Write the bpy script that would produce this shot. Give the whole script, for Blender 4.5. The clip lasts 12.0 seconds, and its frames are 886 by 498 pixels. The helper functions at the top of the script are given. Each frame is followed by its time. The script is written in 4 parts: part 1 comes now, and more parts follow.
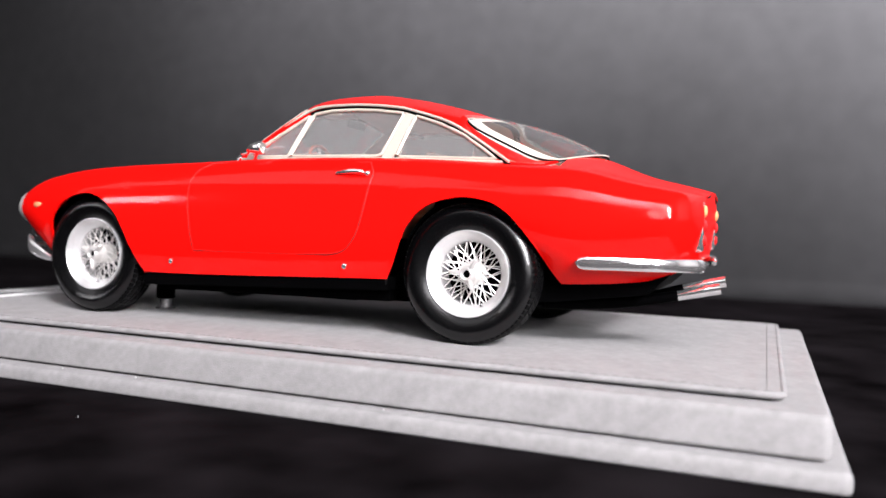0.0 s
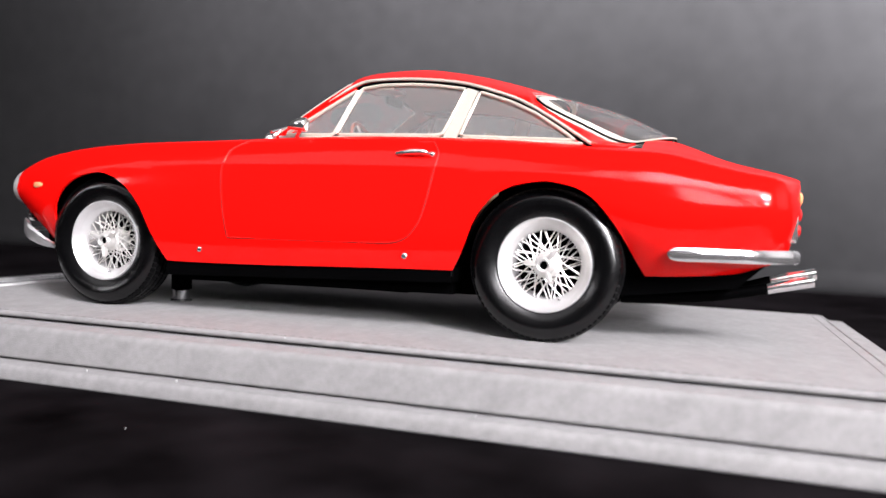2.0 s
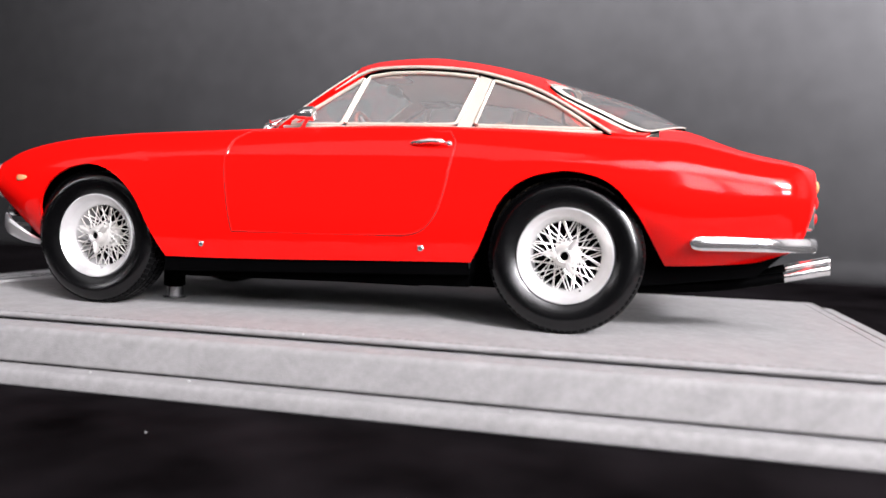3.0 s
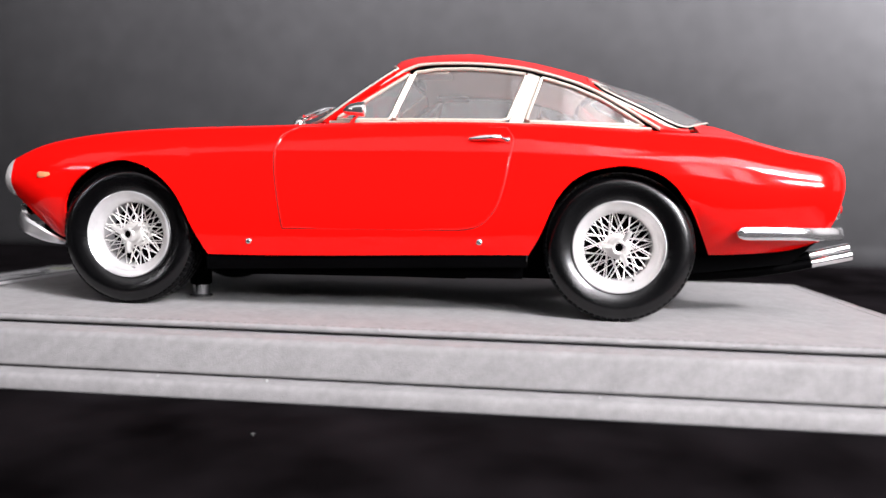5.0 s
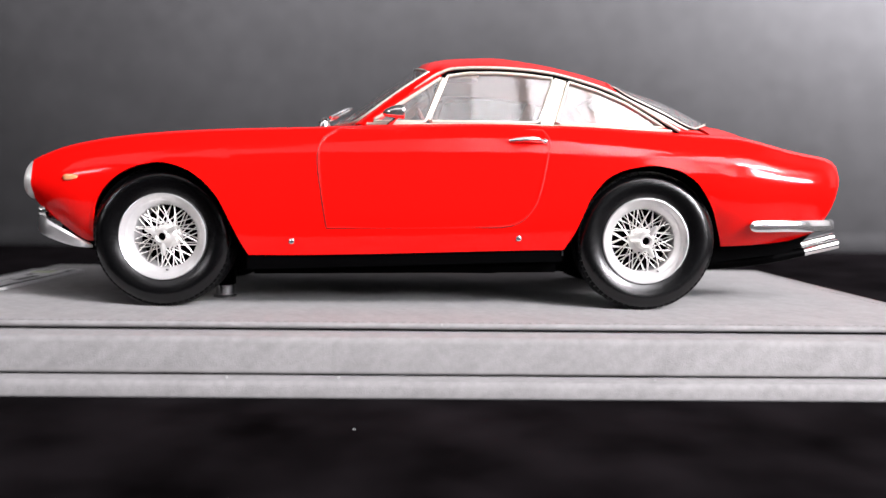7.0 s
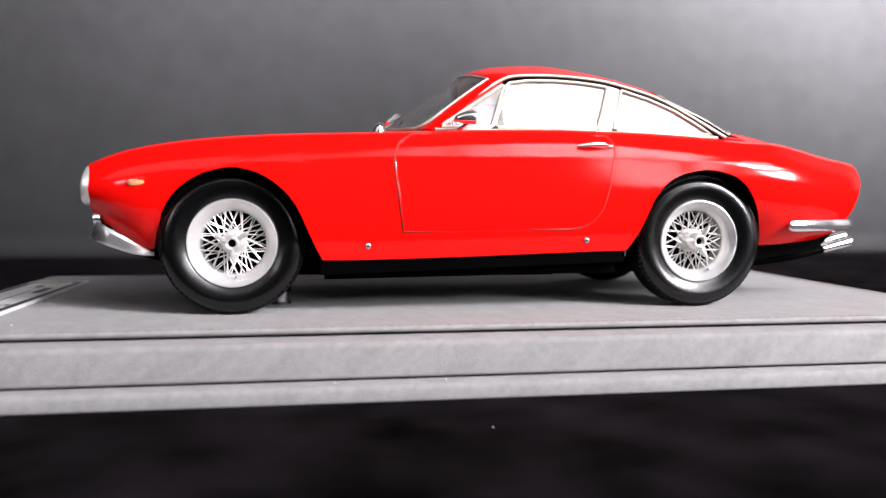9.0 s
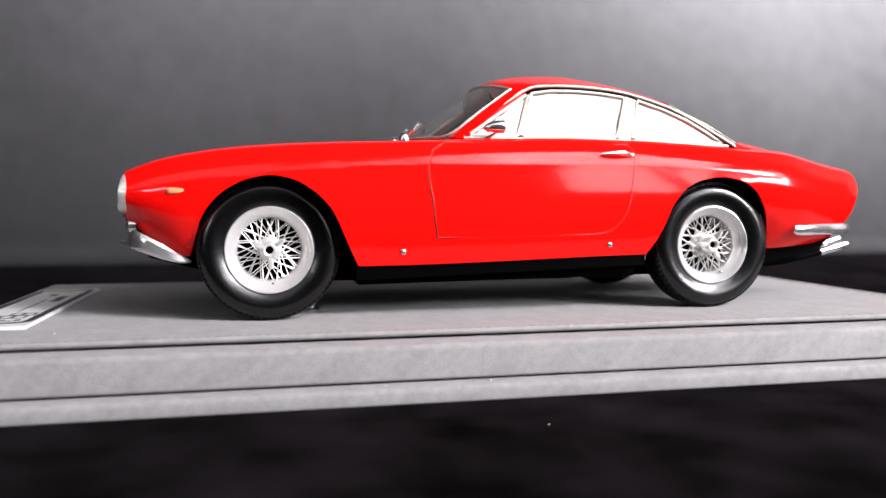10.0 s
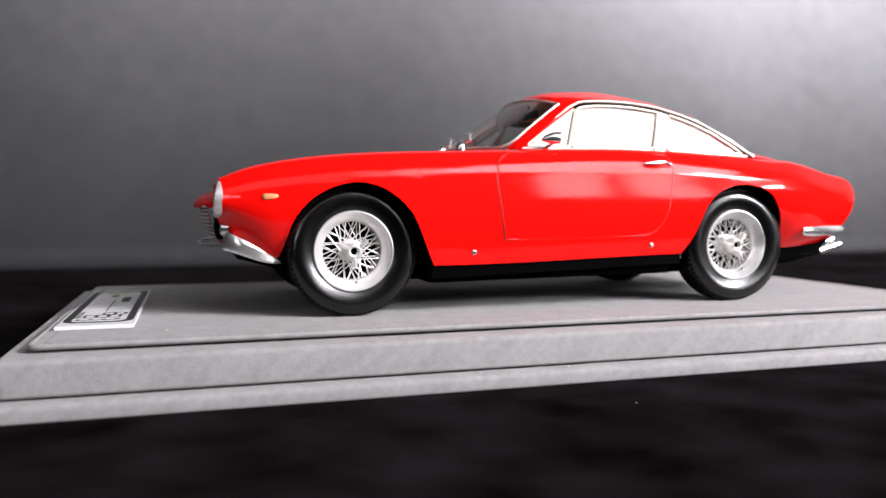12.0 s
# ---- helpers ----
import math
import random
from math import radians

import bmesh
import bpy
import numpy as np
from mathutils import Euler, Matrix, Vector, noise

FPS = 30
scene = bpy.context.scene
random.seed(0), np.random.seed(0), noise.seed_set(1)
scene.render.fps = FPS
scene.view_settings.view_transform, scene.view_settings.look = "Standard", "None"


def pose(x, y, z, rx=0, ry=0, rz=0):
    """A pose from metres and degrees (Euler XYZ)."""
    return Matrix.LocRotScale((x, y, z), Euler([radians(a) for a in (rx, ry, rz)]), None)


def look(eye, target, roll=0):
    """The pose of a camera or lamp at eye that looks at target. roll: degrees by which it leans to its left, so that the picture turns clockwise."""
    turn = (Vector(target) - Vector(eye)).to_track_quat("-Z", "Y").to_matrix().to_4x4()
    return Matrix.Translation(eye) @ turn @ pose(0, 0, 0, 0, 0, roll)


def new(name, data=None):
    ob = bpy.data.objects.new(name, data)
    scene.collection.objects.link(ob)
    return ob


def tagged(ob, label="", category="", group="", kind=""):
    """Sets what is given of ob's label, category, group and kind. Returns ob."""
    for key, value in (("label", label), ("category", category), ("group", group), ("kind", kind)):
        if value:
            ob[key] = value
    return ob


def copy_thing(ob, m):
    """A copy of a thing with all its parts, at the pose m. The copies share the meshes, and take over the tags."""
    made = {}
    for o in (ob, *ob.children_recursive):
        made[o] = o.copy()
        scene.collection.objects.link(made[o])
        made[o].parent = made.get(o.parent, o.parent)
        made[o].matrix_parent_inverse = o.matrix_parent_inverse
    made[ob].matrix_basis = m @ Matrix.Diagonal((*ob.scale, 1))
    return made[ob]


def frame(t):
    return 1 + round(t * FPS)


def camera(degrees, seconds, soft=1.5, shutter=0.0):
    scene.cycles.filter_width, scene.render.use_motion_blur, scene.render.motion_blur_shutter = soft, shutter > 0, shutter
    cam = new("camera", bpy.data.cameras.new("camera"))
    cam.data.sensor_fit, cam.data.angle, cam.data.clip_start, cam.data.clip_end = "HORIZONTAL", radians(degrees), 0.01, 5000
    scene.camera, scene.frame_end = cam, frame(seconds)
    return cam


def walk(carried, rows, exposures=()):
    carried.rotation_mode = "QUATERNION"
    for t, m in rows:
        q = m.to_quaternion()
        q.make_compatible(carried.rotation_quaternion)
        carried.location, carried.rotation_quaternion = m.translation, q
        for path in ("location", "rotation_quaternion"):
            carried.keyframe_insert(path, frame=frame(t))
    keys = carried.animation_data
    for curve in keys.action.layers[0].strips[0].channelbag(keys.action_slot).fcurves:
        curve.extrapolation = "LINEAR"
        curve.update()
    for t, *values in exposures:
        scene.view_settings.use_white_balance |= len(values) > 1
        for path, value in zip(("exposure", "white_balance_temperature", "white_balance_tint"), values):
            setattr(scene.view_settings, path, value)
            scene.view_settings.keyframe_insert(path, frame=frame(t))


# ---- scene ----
# the path is written in decimetres
cam = camera(58.4, 12.0)
cam.data.dof.use_dof, cam.data.dof.focus_distance, cam.data.dof.aperture_fstop = True, 0.222, 13.0
PATH = [
    (0, (1.408, -2.351, 0.473), (0.653, -0.5, 0.42), 1.8),
    (0.5, (1.292, -2.329, 0.472), (0.568, -0.466, 0.4), 2.0),
    (1, (1.201, -2.315, 0.464), (0.507, -0.44, 0.394), 2.1),
    (1.5, (1.103, -2.308, 0.463), (0.449, -0.419, 0.386), 2.2),
    (2, (1.027, -2.293, 0.467), (0.413, -0.391, 0.38), 2.2),
    (2.5, (0.934, -2.294, 0.456), (0.382, -0.374, 0.368), 2.2),
    (3, (0.846, -2.299, 0.454), (0.36, -0.361, 0.356), 1.8),
    (3.5, (0.748, -2.321, 0.456), (0.316, -0.371, 0.349), 1.5),
    (5.5, (0.367, -2.452, 0.467), (0.188, -0.465, 0.337), 1.1),
    (6, (0.272, -2.495, 0.469), (0.152, -0.503, 0.334), 1.0),
    (6.5, (0.177, -2.521, 0.474), (0.136, -0.526, 0.333), 0.9),
    (7, (0.071, -2.526, 0.482), (0.102, -0.531, 0.337), 0.6),
    (9, (-0.434, -2.525, 0.47), (-0.125, -0.553, 0.345), 0.2),
    (9.5, (-0.556, -2.531, 0.47), (-0.173, -0.572, 0.35), 0.1),
    (10, (-0.669, -2.544, 0.474), (-0.236, -0.594, 0.362), 0.0),
    (10.5, (-0.796, -2.558, 0.465), (-0.318, -0.618, 0.364), -0.1),
    (11, (-0.911, -2.582, 0.475), (-0.385, -0.655, 0.368), 0.0),
    (11.5, (-1.019, -2.607, 0.478), (-0.464, -0.689, 0.374), 0.0),
    (12, (-1.111, -2.642, 0.482), (-0.511, -0.737, 0.375), 0.0),
]
walk(cam, [(t, look([v / 10 for v in eye], [v / 10 for v in target], roll)) for t, eye, target, roll in PATH])

# ---- light ----
world = bpy.data.worlds.new("room_air")
world.use_nodes = True
scene.world = world
world.node_tree.nodes["Background"].inputs[0].default_value = (0.9, 0.95, 1.0, 1)
world.node_tree.nodes["Background"].inputs[1].default_value = 0.01
# openings in the wall behind the camera: two high ones, the left one added for a pale reflection, a low one and a small
# one, (x0, x1, z0, z1)
WALL_Y = -0.9
HIGH = (0.2, 1.4, 0.6, 1.35)
PALE_LEFT = (-1.75, 0.18, 0.6, 1.35)
LOW = (0.39, 1.22, 0.195, 0.56)
SMALL = (-1.25, -0.85, 0.3, 0.4)


def area_lamp(name, m, sx, sy, power, colour):
    data = bpy.data.lights.new(name, "AREA")
    data.shape, data.size, data.size_y = "RECTANGLE", sx, sy
    data.energy, data.color = power, colour
    ob = new(name, data)
    ob.matrix_world = m
    return ob


# daylight standing in the openings, pane by pane; left panes added for a graded reflection
PANES = (("high_window_light", (0.33, 1.4, 0.84, 1.35), 15), ("high_window_light", (0.2, 0.32, 0.84, 1.35), 0.9), ("high_window_light", (0.2, 0.84, 0.72, 0.83), 1.0), ("high_window_light", (0.2, 0.84, 0.6, 0.71), 0.5),
         ("left_reflection_light", (-1.75, -0.03, 0.72, 1.35), 2.2), ("left_reflection_light", (-1.75, -0.03, 0.6, 0.71), 0.4), ("reflection_step_light", (-0.02, 0.08, 0.72, 1.35), 0.25), ("reflection_step_light", (0.085, 0.18, 0.72, 1.35), 0.5), ("low_window_light", (0.4, 0.55, 0.195, 0.56), 1.0), ("low_window_light", (0.6, 0.71, 0.195, 0.56), 0.75),
         ("bright_pane_light", (0.86, 1.18, 0.28, 0.43), 10), ("small_window_light", SMALL, 1.5), ("clear_pane_light", (0.86, 1.2, 0.61, 0.83), 43))
for name, (x0, x1, z0, z1), power in PANES:
    area_lamp(name, look(((x0 + x1) / 2, WALL_Y - 0.02, (z0 + z1) / 2), ((x0 + x1) / 2, 0, (z0 + z1) / 2)), x1 - x0, z1 - z0, power, (0.985, 0.955, 1.0))
# two unseen spots added over the table brighten the backdrop, the right one stronger
for x, aim, power in ((0.58, 0.54, 530), (-0.03, -0.08, 135)):
    spot = bpy.data.lights.new("added_backdrop_light", "SPOT")
    spot.energy, spot.color, spot.spot_size, spot.spot_blend, spot.shadow_soft_size = power, (0.97, 0.95, 1.0), radians(101), 1.0, 0.05
    new("added_backdrop_light", spot).matrix_world = look((x, -0.05, 0.62), (aim, 0.5, 0.55))
scene.view_settings.exposure = 0.74


# ---- materials ----
def material(name, colour, rough=0.5, metal=0.0, coat=0.0, noise_scale=None, spread=0.15, bump=0.0, bump_scale=None, sheen=0.0, second=None, spec=0.5, coarse=None, streak=None):
    m = bpy.data.materials.new(name)
    m.use_nodes = True
    nt = m.node_tree
    b = nt.nodes["Principled BSDF"]
    b.inputs["Base Color"].default_value = (*colour, 1)
    b.inputs["Roughness"].default_value = rough
    b.inputs["Metallic"].default_value = metal
    b.inputs["Coat Weight"].default_value = coat
    b.inputs["Coat Roughness"].default_value = 0.09
    b.inputs["Sheen Weight"].default_value = sheen
    b.inputs["Specular IOR Level"].default_value = spec
    if noise_scale or bump:
        tc = nt.nodes.new("ShaderNodeTexCoord")
    if noise_scale:
        n1 = nt.nodes.new("ShaderNodeTexNoise")
        n1.inputs["Scale"].default_value = noise_scale
        n1.inputs["Detail"].default_value = 6
        n2 = nt.nodes.new("ShaderNodeTexNoise")
        n2.inputs["Scale"].default_value = coarse or noise_scale / 12
        n2.inputs["Detail"].default_value = 3
        nt.links.new(tc.outputs["Object"], n1.inputs["Vector"])
        if streak:
            comb = nt.nodes.new("ShaderNodeMapping")
            comb.vector_type = "TEXTURE"
            comb.inputs["Rotation"].default_value = (0.0, radians(-40), radians(24))
            comb.inputs["Scale"].default_value = streak
            nt.links.new(tc.outputs["Object"], comb.inputs["Vector"])
            nt.links.new(comb.outputs["Vector"], n2.inputs["Vector"])
        else:
            nt.links.new(tc.outputs["Object"], n2.inputs["Vector"])
        add = nt.nodes.new("ShaderNodeMath")
        add.operation = "ADD"
        nt.links.new(n1.outputs["Fac"], add.inputs[0])
        nt.links.new(n2.outputs["Fac"], add.inputs[1])
        rng = nt.nodes.new("ShaderNodeMapRange")
        rng.inputs["From Min"].default_value, rng.inputs["From Max"].default_value = 0.7, 1.3
        nt.links.new(add.outputs[0], rng.inputs["Value"])
        mix = nt.nodes.new("ShaderNodeMix")
        mix.data_type = "RGBA"
        dark = [c * (1 - spread) for c in colour]
        light = second or [min(1, c * (1 + spread)) for c in colour]
        mix.inputs["A"].default_value = (*dark, 1)
        mix.inputs["B"].default_value = (*light, 1)
        nt.links.new(rng.outputs[0], mix.inputs["Factor"])
        nt.links.new(mix.outputs["Result"], b.inputs["Base Color"])
    if bump:
        n3 = nt.nodes.new("ShaderNodeTexNoise")
        n3.inputs["Scale"].default_value = bump_scale or 2000
        n3.inputs["Detail"].default_value = 4
        nt.links.new(tc.outputs["Object"], n3.inputs["Vector"])
        bp = nt.nodes.new("ShaderNodeBump")
        bp.inputs["Strength"].default_value = bump
        bp.inputs["Distance"].default_value = 0.0002
        nt.links.new(n3.outputs["Fac"], bp.inputs["Height"])
        nt.links.new(bp.outputs[0], b.inputs["Normal"])
    return m


def glass_material(name, tint, base, haze=0.0):
    m = bpy.data.materials.new(name)
    m.use_nodes = True
    nt = m.node_tree
    nt.nodes.clear()
    out = nt.nodes.new("ShaderNodeOutputMaterial")
    clear = nt.nodes.new("ShaderNodeBsdfTransparent")
    clear.inputs["Color"].default_value = (*tint, 1)
    gloss = nt.nodes.new("ShaderNodeBsdfGlossy")
    gloss.inputs["Roughness"].default_value = 0.02
    edge = nt.nodes.new("ShaderNodeLayerWeight")
    edge.inputs["Blend"].default_value = 0.5
    steep = nt.nodes.new("ShaderNodeMath")
    steep.operation = "POWER"
    steep.inputs[1].default_value = 5.0
    fres = nt.nodes.new("ShaderNodeMath")
    fres.operation = "MULTIPLY_ADD"
    fres.inputs[1].default_value, fres.inputs[2].default_value = 1 - base, base
    nt.links.new(edge.outputs["Facing"], steep.inputs[0])
    nt.links.new(steep.outputs[0], fres.inputs[0])
    mix = nt.nodes.new("ShaderNodeMixShader")
    nt.links.new(fres.outputs[0], mix.inputs[0])
    nt.links.new(clear.outputs[0], mix.inputs[1])
    nt.links.new(gloss.outputs[0], mix.inputs[2])
    # white diffuse mixed in stands for the light haze on the panes
    milky = nt.nodes.new("ShaderNodeBsdfDiffuse")
    milky.inputs["Color"].default_value = (0.8, 0.79, 0.78, 1)
    last = nt.nodes.new("ShaderNodeMixShader")
    last.inputs[0].default_value = haze
    nt.links.new(mix.outputs[0], last.inputs[1])
    nt.links.new(milky.outputs[0], last.inputs[2])
    nt.links.new(last.outputs[0], out.inputs["Surface"])
    return m


RED = material("red_paint", (0.85, 0.0042, 0.003), 0.5, spec=0.0, coat=0.55)
PEARL = material("silver_painted_wire", (0.7, 0.68, 0.655), 0.3, metal=0.6)
CHROME = material("chrome", (0.9, 0.89, 0.88), 0.13, metal=0.93)
SATIN = material("satin_alloy", (0.7, 0.69, 0.69), 0.27, metal=0.6, noise_scale=300, spread=0.08)
SILVER = material("silver_foil", (0.55, 0.505, 0.43), 0.32, metal=0.35)
RUBBER = material("tyre_rubber", (0.001, 0.001, 0.0012), 0.25, spec=0.62, noise_scale=1500, spread=0.2, bump=0.05, bump_scale=3000)
MATT_RUBBER = material("tread_rubber", (0.0014, 0.0014, 0.0016), 0.4, spec=0.1, noise_scale=1200, spread=0.3)
BLACK = material("black_plastic", (0.0008, 0.0008, 0.0009), 0.5, spec=0.01, noise_scale=900, spread=0.2)
SUEDE = material("grey_suede", (0.245, 0.238, 0.238), 0.95, sheen=0.1, noise_scale=500, spread=0.125, bump=0.45, bump_scale=2600, spec=0.1, coarse=130, streak=(2.6, 1.2, 0.45))
THREAD = material("grey_thread", (0.13, 0.125, 0.125), 0.9)
TABLE = material("dark_table_top", (0.005, 0.0043, 0.0047), 0.6, noise_scale=45, spread=0.55, second=(0.0115, 0.0098, 0.011), bump=0.2, bump_scale=500, coarse=11, spec=0.0)
SHEET = material("dark_backdrop_sheet", (0.017, 0.0168, 0.0174), 0.55, noise_scale=60, spread=0.14, bump=0.06, bump_scale=300, coarse=5, spec=0.025)
PALE = material("pale_reflector_paint", (0.42, 0.41, 0.41), 0.9, noise_scale=20, spread=0.05)
ROOM = material("room_paint", (0.012, 0.012, 0.012), 0.9, noise_scale=20, spread=0.08)
GLASS = glass_material("window_glass", (0.88, 0.87, 0.85), 0.07)
HAZY_REAR = glass_material("painted_haze_rear_glazing", (0.82, 0.8, 0.77), 0.05, 0.05)
HAZY = glass_material("painted_haze_side_glazing", (0.95, 0.94, 0.93), 0.08, 0.05)
BEIGE = material("beige_headliner", (0.7, 0.6, 0.48), 0.85, noise_scale=800, spread=0.1)
TAUPE = material("dark_lining", (0.16, 0.12, 0.085), 0.8, noise_scale=700, spread=0.15)
CREAM = material("cream_lining", (0.75, 0.72, 0.66), 0.7, noise_scale=900, spread=0.06)
TAN = material("brown_leather", (0.3, 0.2, 0.13), 0.5, noise_scale=600, spread=0.15)
WOOD = material("steering_wood", (0.25, 0.06, 0.03), 0.35)
BRUSHED = material("brushed_chrome", (0.8, 0.79, 0.79), 0.3, metal=0.9)
STEEL = material("dark_steel", (0.4, 0.4, 0.41), 0.22, metal=1.0)
WHITE = material("plate_white", (0.62, 0.62, 0.62), 0.4)
INK = material("plate_ink", (0.015, 0.015, 0.016), 0.5)
GREEN = material("plate_green", (0.45, 0.5, 0.3), 0.5)
ORANGE = material("orange_lens", (0.8, 0.3, 0.13), 0.15, coat=0.5)
DARKRED = material("shut_line_red", (0.12, 0.003, 0.002), 0.6)
REDLENS = material("red_lens", (0.45, 0.01, 0.01), 0.1, coat=0.5)
LENS = material("clear_lamp_lens", (0.75, 0.76, 0.78), 0.3, metal=0.25, coat=0.8)
LINT = material("white_lint", (0.5, 0.5, 0.49), 0.9)

# ---- helpers of this scene; lengths in millimetres ----
MM = 0.001


def lerp(a, b, t):
    return a + (b - a) * t


def table(rows):
    """A smooth monotone curve through (x, value) rows."""
    xs = [r[0] for r in rows]
    ys = [r[1] for r in rows]
    n = len(xs)
    d = [(ys[i + 1] - ys[i]) / (xs[i + 1] - xs[i]) for i in range(n - 1)]
    s = [d[0]] + [0 if d[i - 1] * d[i] <= 0 else 2 * d[i - 1] * d[i] / (d[i - 1] + d[i]) for i in range(1, n - 1)] + [d[-1]]

    def at(x):
        x = min(max(x, xs[0]), xs[-1])
        i = max(0, min(n - 2, int(np.searchsorted(xs, x)) - 1))
        h = xs[i + 1] - xs[i]
        t = (x - xs[i]) / h
        return ((2 * t ** 3 - 3 * t ** 2 + 1) * ys[i] + (t ** 3 - 2 * t ** 2 + t) * h * s[i]
                + (-2 * t ** 3 + 3 * t ** 2) * ys[i + 1] + (t ** 3 - t ** 2) * h * s[i + 1])
    return at


def spline(rows):
    """A natural cubic spline through (x, value) rows."""
    xs = np.array([r[0] for r in rows], float)
    ys = np.array([r[1] for r in rows], float)
    n = len(xs)
    h = np.diff(xs)
    a = np.eye(n)
    b = np.zeros(n)
    for i in range(1, n - 1):
        a[i, i - 1], a[i, i], a[i, i + 1] = h[i - 1], 2 * (h[i - 1] + h[i]), h[i]
        b[i] = 6 * ((ys[i + 1] - ys[i]) / h[i] - (ys[i] - ys[i - 1]) / h[i - 1])
    m = np.linalg.solve(a, b)

    def at(x):
        x = min(max(x, xs[0]), xs[-1])
        i = max(0, min(n - 2, int(np.searchsorted(xs, x)) - 1))
        p, q = xs[i + 1] - x, x - xs[i]
        return float((m[i] * p ** 3 + m[i + 1] * q ** 3) / (6 * h[i]) + (ys[i] / h[i] - m[i] * h[i] / 6) * p + (ys[i + 1] / h[i] - m[i + 1] * h[i] / 6) * q)
    return at


def smooth_path(points, per=8, closed=False):
    """Catmull-Rom points through the given ones."""
    p = [Vector(q) for q in points]
    n = len(p)
    out = []
    for i in range(n if closed else n - 1):
        a, b, c, d = (p[(i + k) % n] if closed else p[min(max(i + k, 0), n - 1)] for k in (-1, 0, 1, 2))
        for j in range(per):
            t = j / per
            out.append(0.5 * ((2 * b) + (c - a) * t + (2 * a - 5 * b + 4 * c - d) * t * t + (3 * b - a - 3 * c + d) * t ** 3))
    if not closed:
        out.append(p[-1])
    return out


def part(name, bm, mat, parent, label="", smooth=True, at=None, sharp=None):
    """Links a bmesh, in millimetres, as one mesh object under a thing or a part."""
    bmesh.ops.scale(bm, vec=(MM, MM, MM), verts=bm.verts)
    bmesh.ops.recalc_face_normals(bm, faces=bm.faces)
    rims = [i for i, e in enumerate(bm.edges) if e.is_boundary]
    me = bpy.data.meshes.new(name)
    bm.to_mesh(me)
    bm.free()
    for m in (mat if isinstance(mat, (list, tuple)) else [mat]):
        me.materials.append(m)
    if smooth:
        for f in me.polygons:
            f.use_smooth = True
        me.set_sharp_from_angle(angle=radians(sharp or 38))
        for i in rims:
            me.edges[i].use_edge_sharp = True
    ob = new(name, me)
    ob.parent = parent
    if at is not None:
        ob.matrix_basis = at
    if label:
        tagged(ob, label=label)
    return ob


def grid(bm, rows, close_u=False, close_v=False):
    """Faces between rows of points."""
    v = [[bm.verts.new(p) for p in r] for r in rows]
    nr, nc = len(v), len(v[0])
    for i in range(nr if close_v else nr - 1):
        for j in range(nc if close_u else nc - 1):
            q = (v[i][j], v[i][(j + 1) % nc], v[(i + 1) % nr][(j + 1) % nc], v[(i + 1) % nr][j])
            try:
                bm.faces.new(q)
            except ValueError:
                pass
    return v


def tube(bm, points, radii, sides=10, closed=False, flat=1.0, up=(0, 0, 1)):
    """A tube along points; radii one number or one a point; flat squeezes it along its second axis."""
    pts = [Vector(p) for p in points]
    n = len(pts)
    if not isinstance(radii, (list, tuple)):
        radii = [radii] * n
    rows = []
    for i, p in enumerate(pts):
        a = pts[(i - 1) % n] if closed or i else pts[0]
        b = pts[(i + 1) % n] if closed or i < n - 1 else pts[-1]
        d = (b - a).normalized()
        u = Vector(up)
        if abs(d.dot(u)) > 0.95:
            u = Vector((0, 1, 0.1))
        e1 = d.cross(u).normalized()
        e2 = d.cross(e1).normalized()
        rows.append([p + radii[i] * (math.cos(k * math.tau / sides) * e1 * flat + math.sin(k * math.tau / sides) * e2) for k in range(sides)])
    v = grid(bm, rows, close_u=True, close_v=closed)
    if not closed:
        bm.faces.new(v[0])
        bm.faces.new(v[-1])


def revolve(bm, profile, sides=64, axis="y"):
    """profile: (axial, radius) pairs; closed when it returns to its start."""
    rows = []
    for k in range(sides):
        a = k * math.tau / sides
        rows.append([Vector((r * math.cos(a), s, r * math.sin(a))) if axis == "y" else (Vector((s, r * math.cos(a), r * math.sin(a))) if axis == "x" else Vector((r * math.cos(a), r * math.sin(a), s))) for s, r in profile])
    grid(bm, rows, close_v=True)
    bmesh.ops.remove_doubles(bm, verts=bm.verts, dist=1e-5)


def box(bm, x0, x1, y0, y1, z0, z1, bevel=0.0, segments=2):
    made = bmesh.ops.create_cube(bm, size=1.0)["verts"]
    for v in made:
        v.co = Vector((lerp(x0, x1, v.co.x + 0.5), lerp(y0, y1, v.co.y + 0.5), lerp(z0, z1, v.co.z + 0.5)))
    if bevel:
        edges = {e for v in made for e in v.link_edges}
        bmesh.ops.bevel(bm, geom=list(edges), offset=bevel, segments=segments, profile=0.5, affect="EDGES")


def plate(bm, outline, push):
    """A flat piece with thickness: the outline and its copy moved by push."""
    a = [bm.verts.new(p) for p in outline]
    b = [bm.verts.new(Vector(p) + Vector(push)) for p in outline]
    bm.faces.new(a)
    bm.faces.new(b[::-1])
    for i in range(len(a)):
        j = (i + 1) % len(a)
        bm.faces.new((a[i], b[i], b[j], a[j]))


def empty(name, m):
    ob = new(name)
    ob.empty_display_size = 0.02
    ob.matrix_world = m
    return ob


# ---- the room ----
def slab(name, x0, x1, y0, y1, z0, z1, mat, bevel=0.0):
    bm = bmesh.new()
    box(bm, x0 * 1000, x1 * 1000, y0 * 1000, y1 * 1000, z0 * 1000, z1 * 1000, bevel * 1000)
    return tagged(part(name, bm, mat, None, smooth=False), kind="structure")


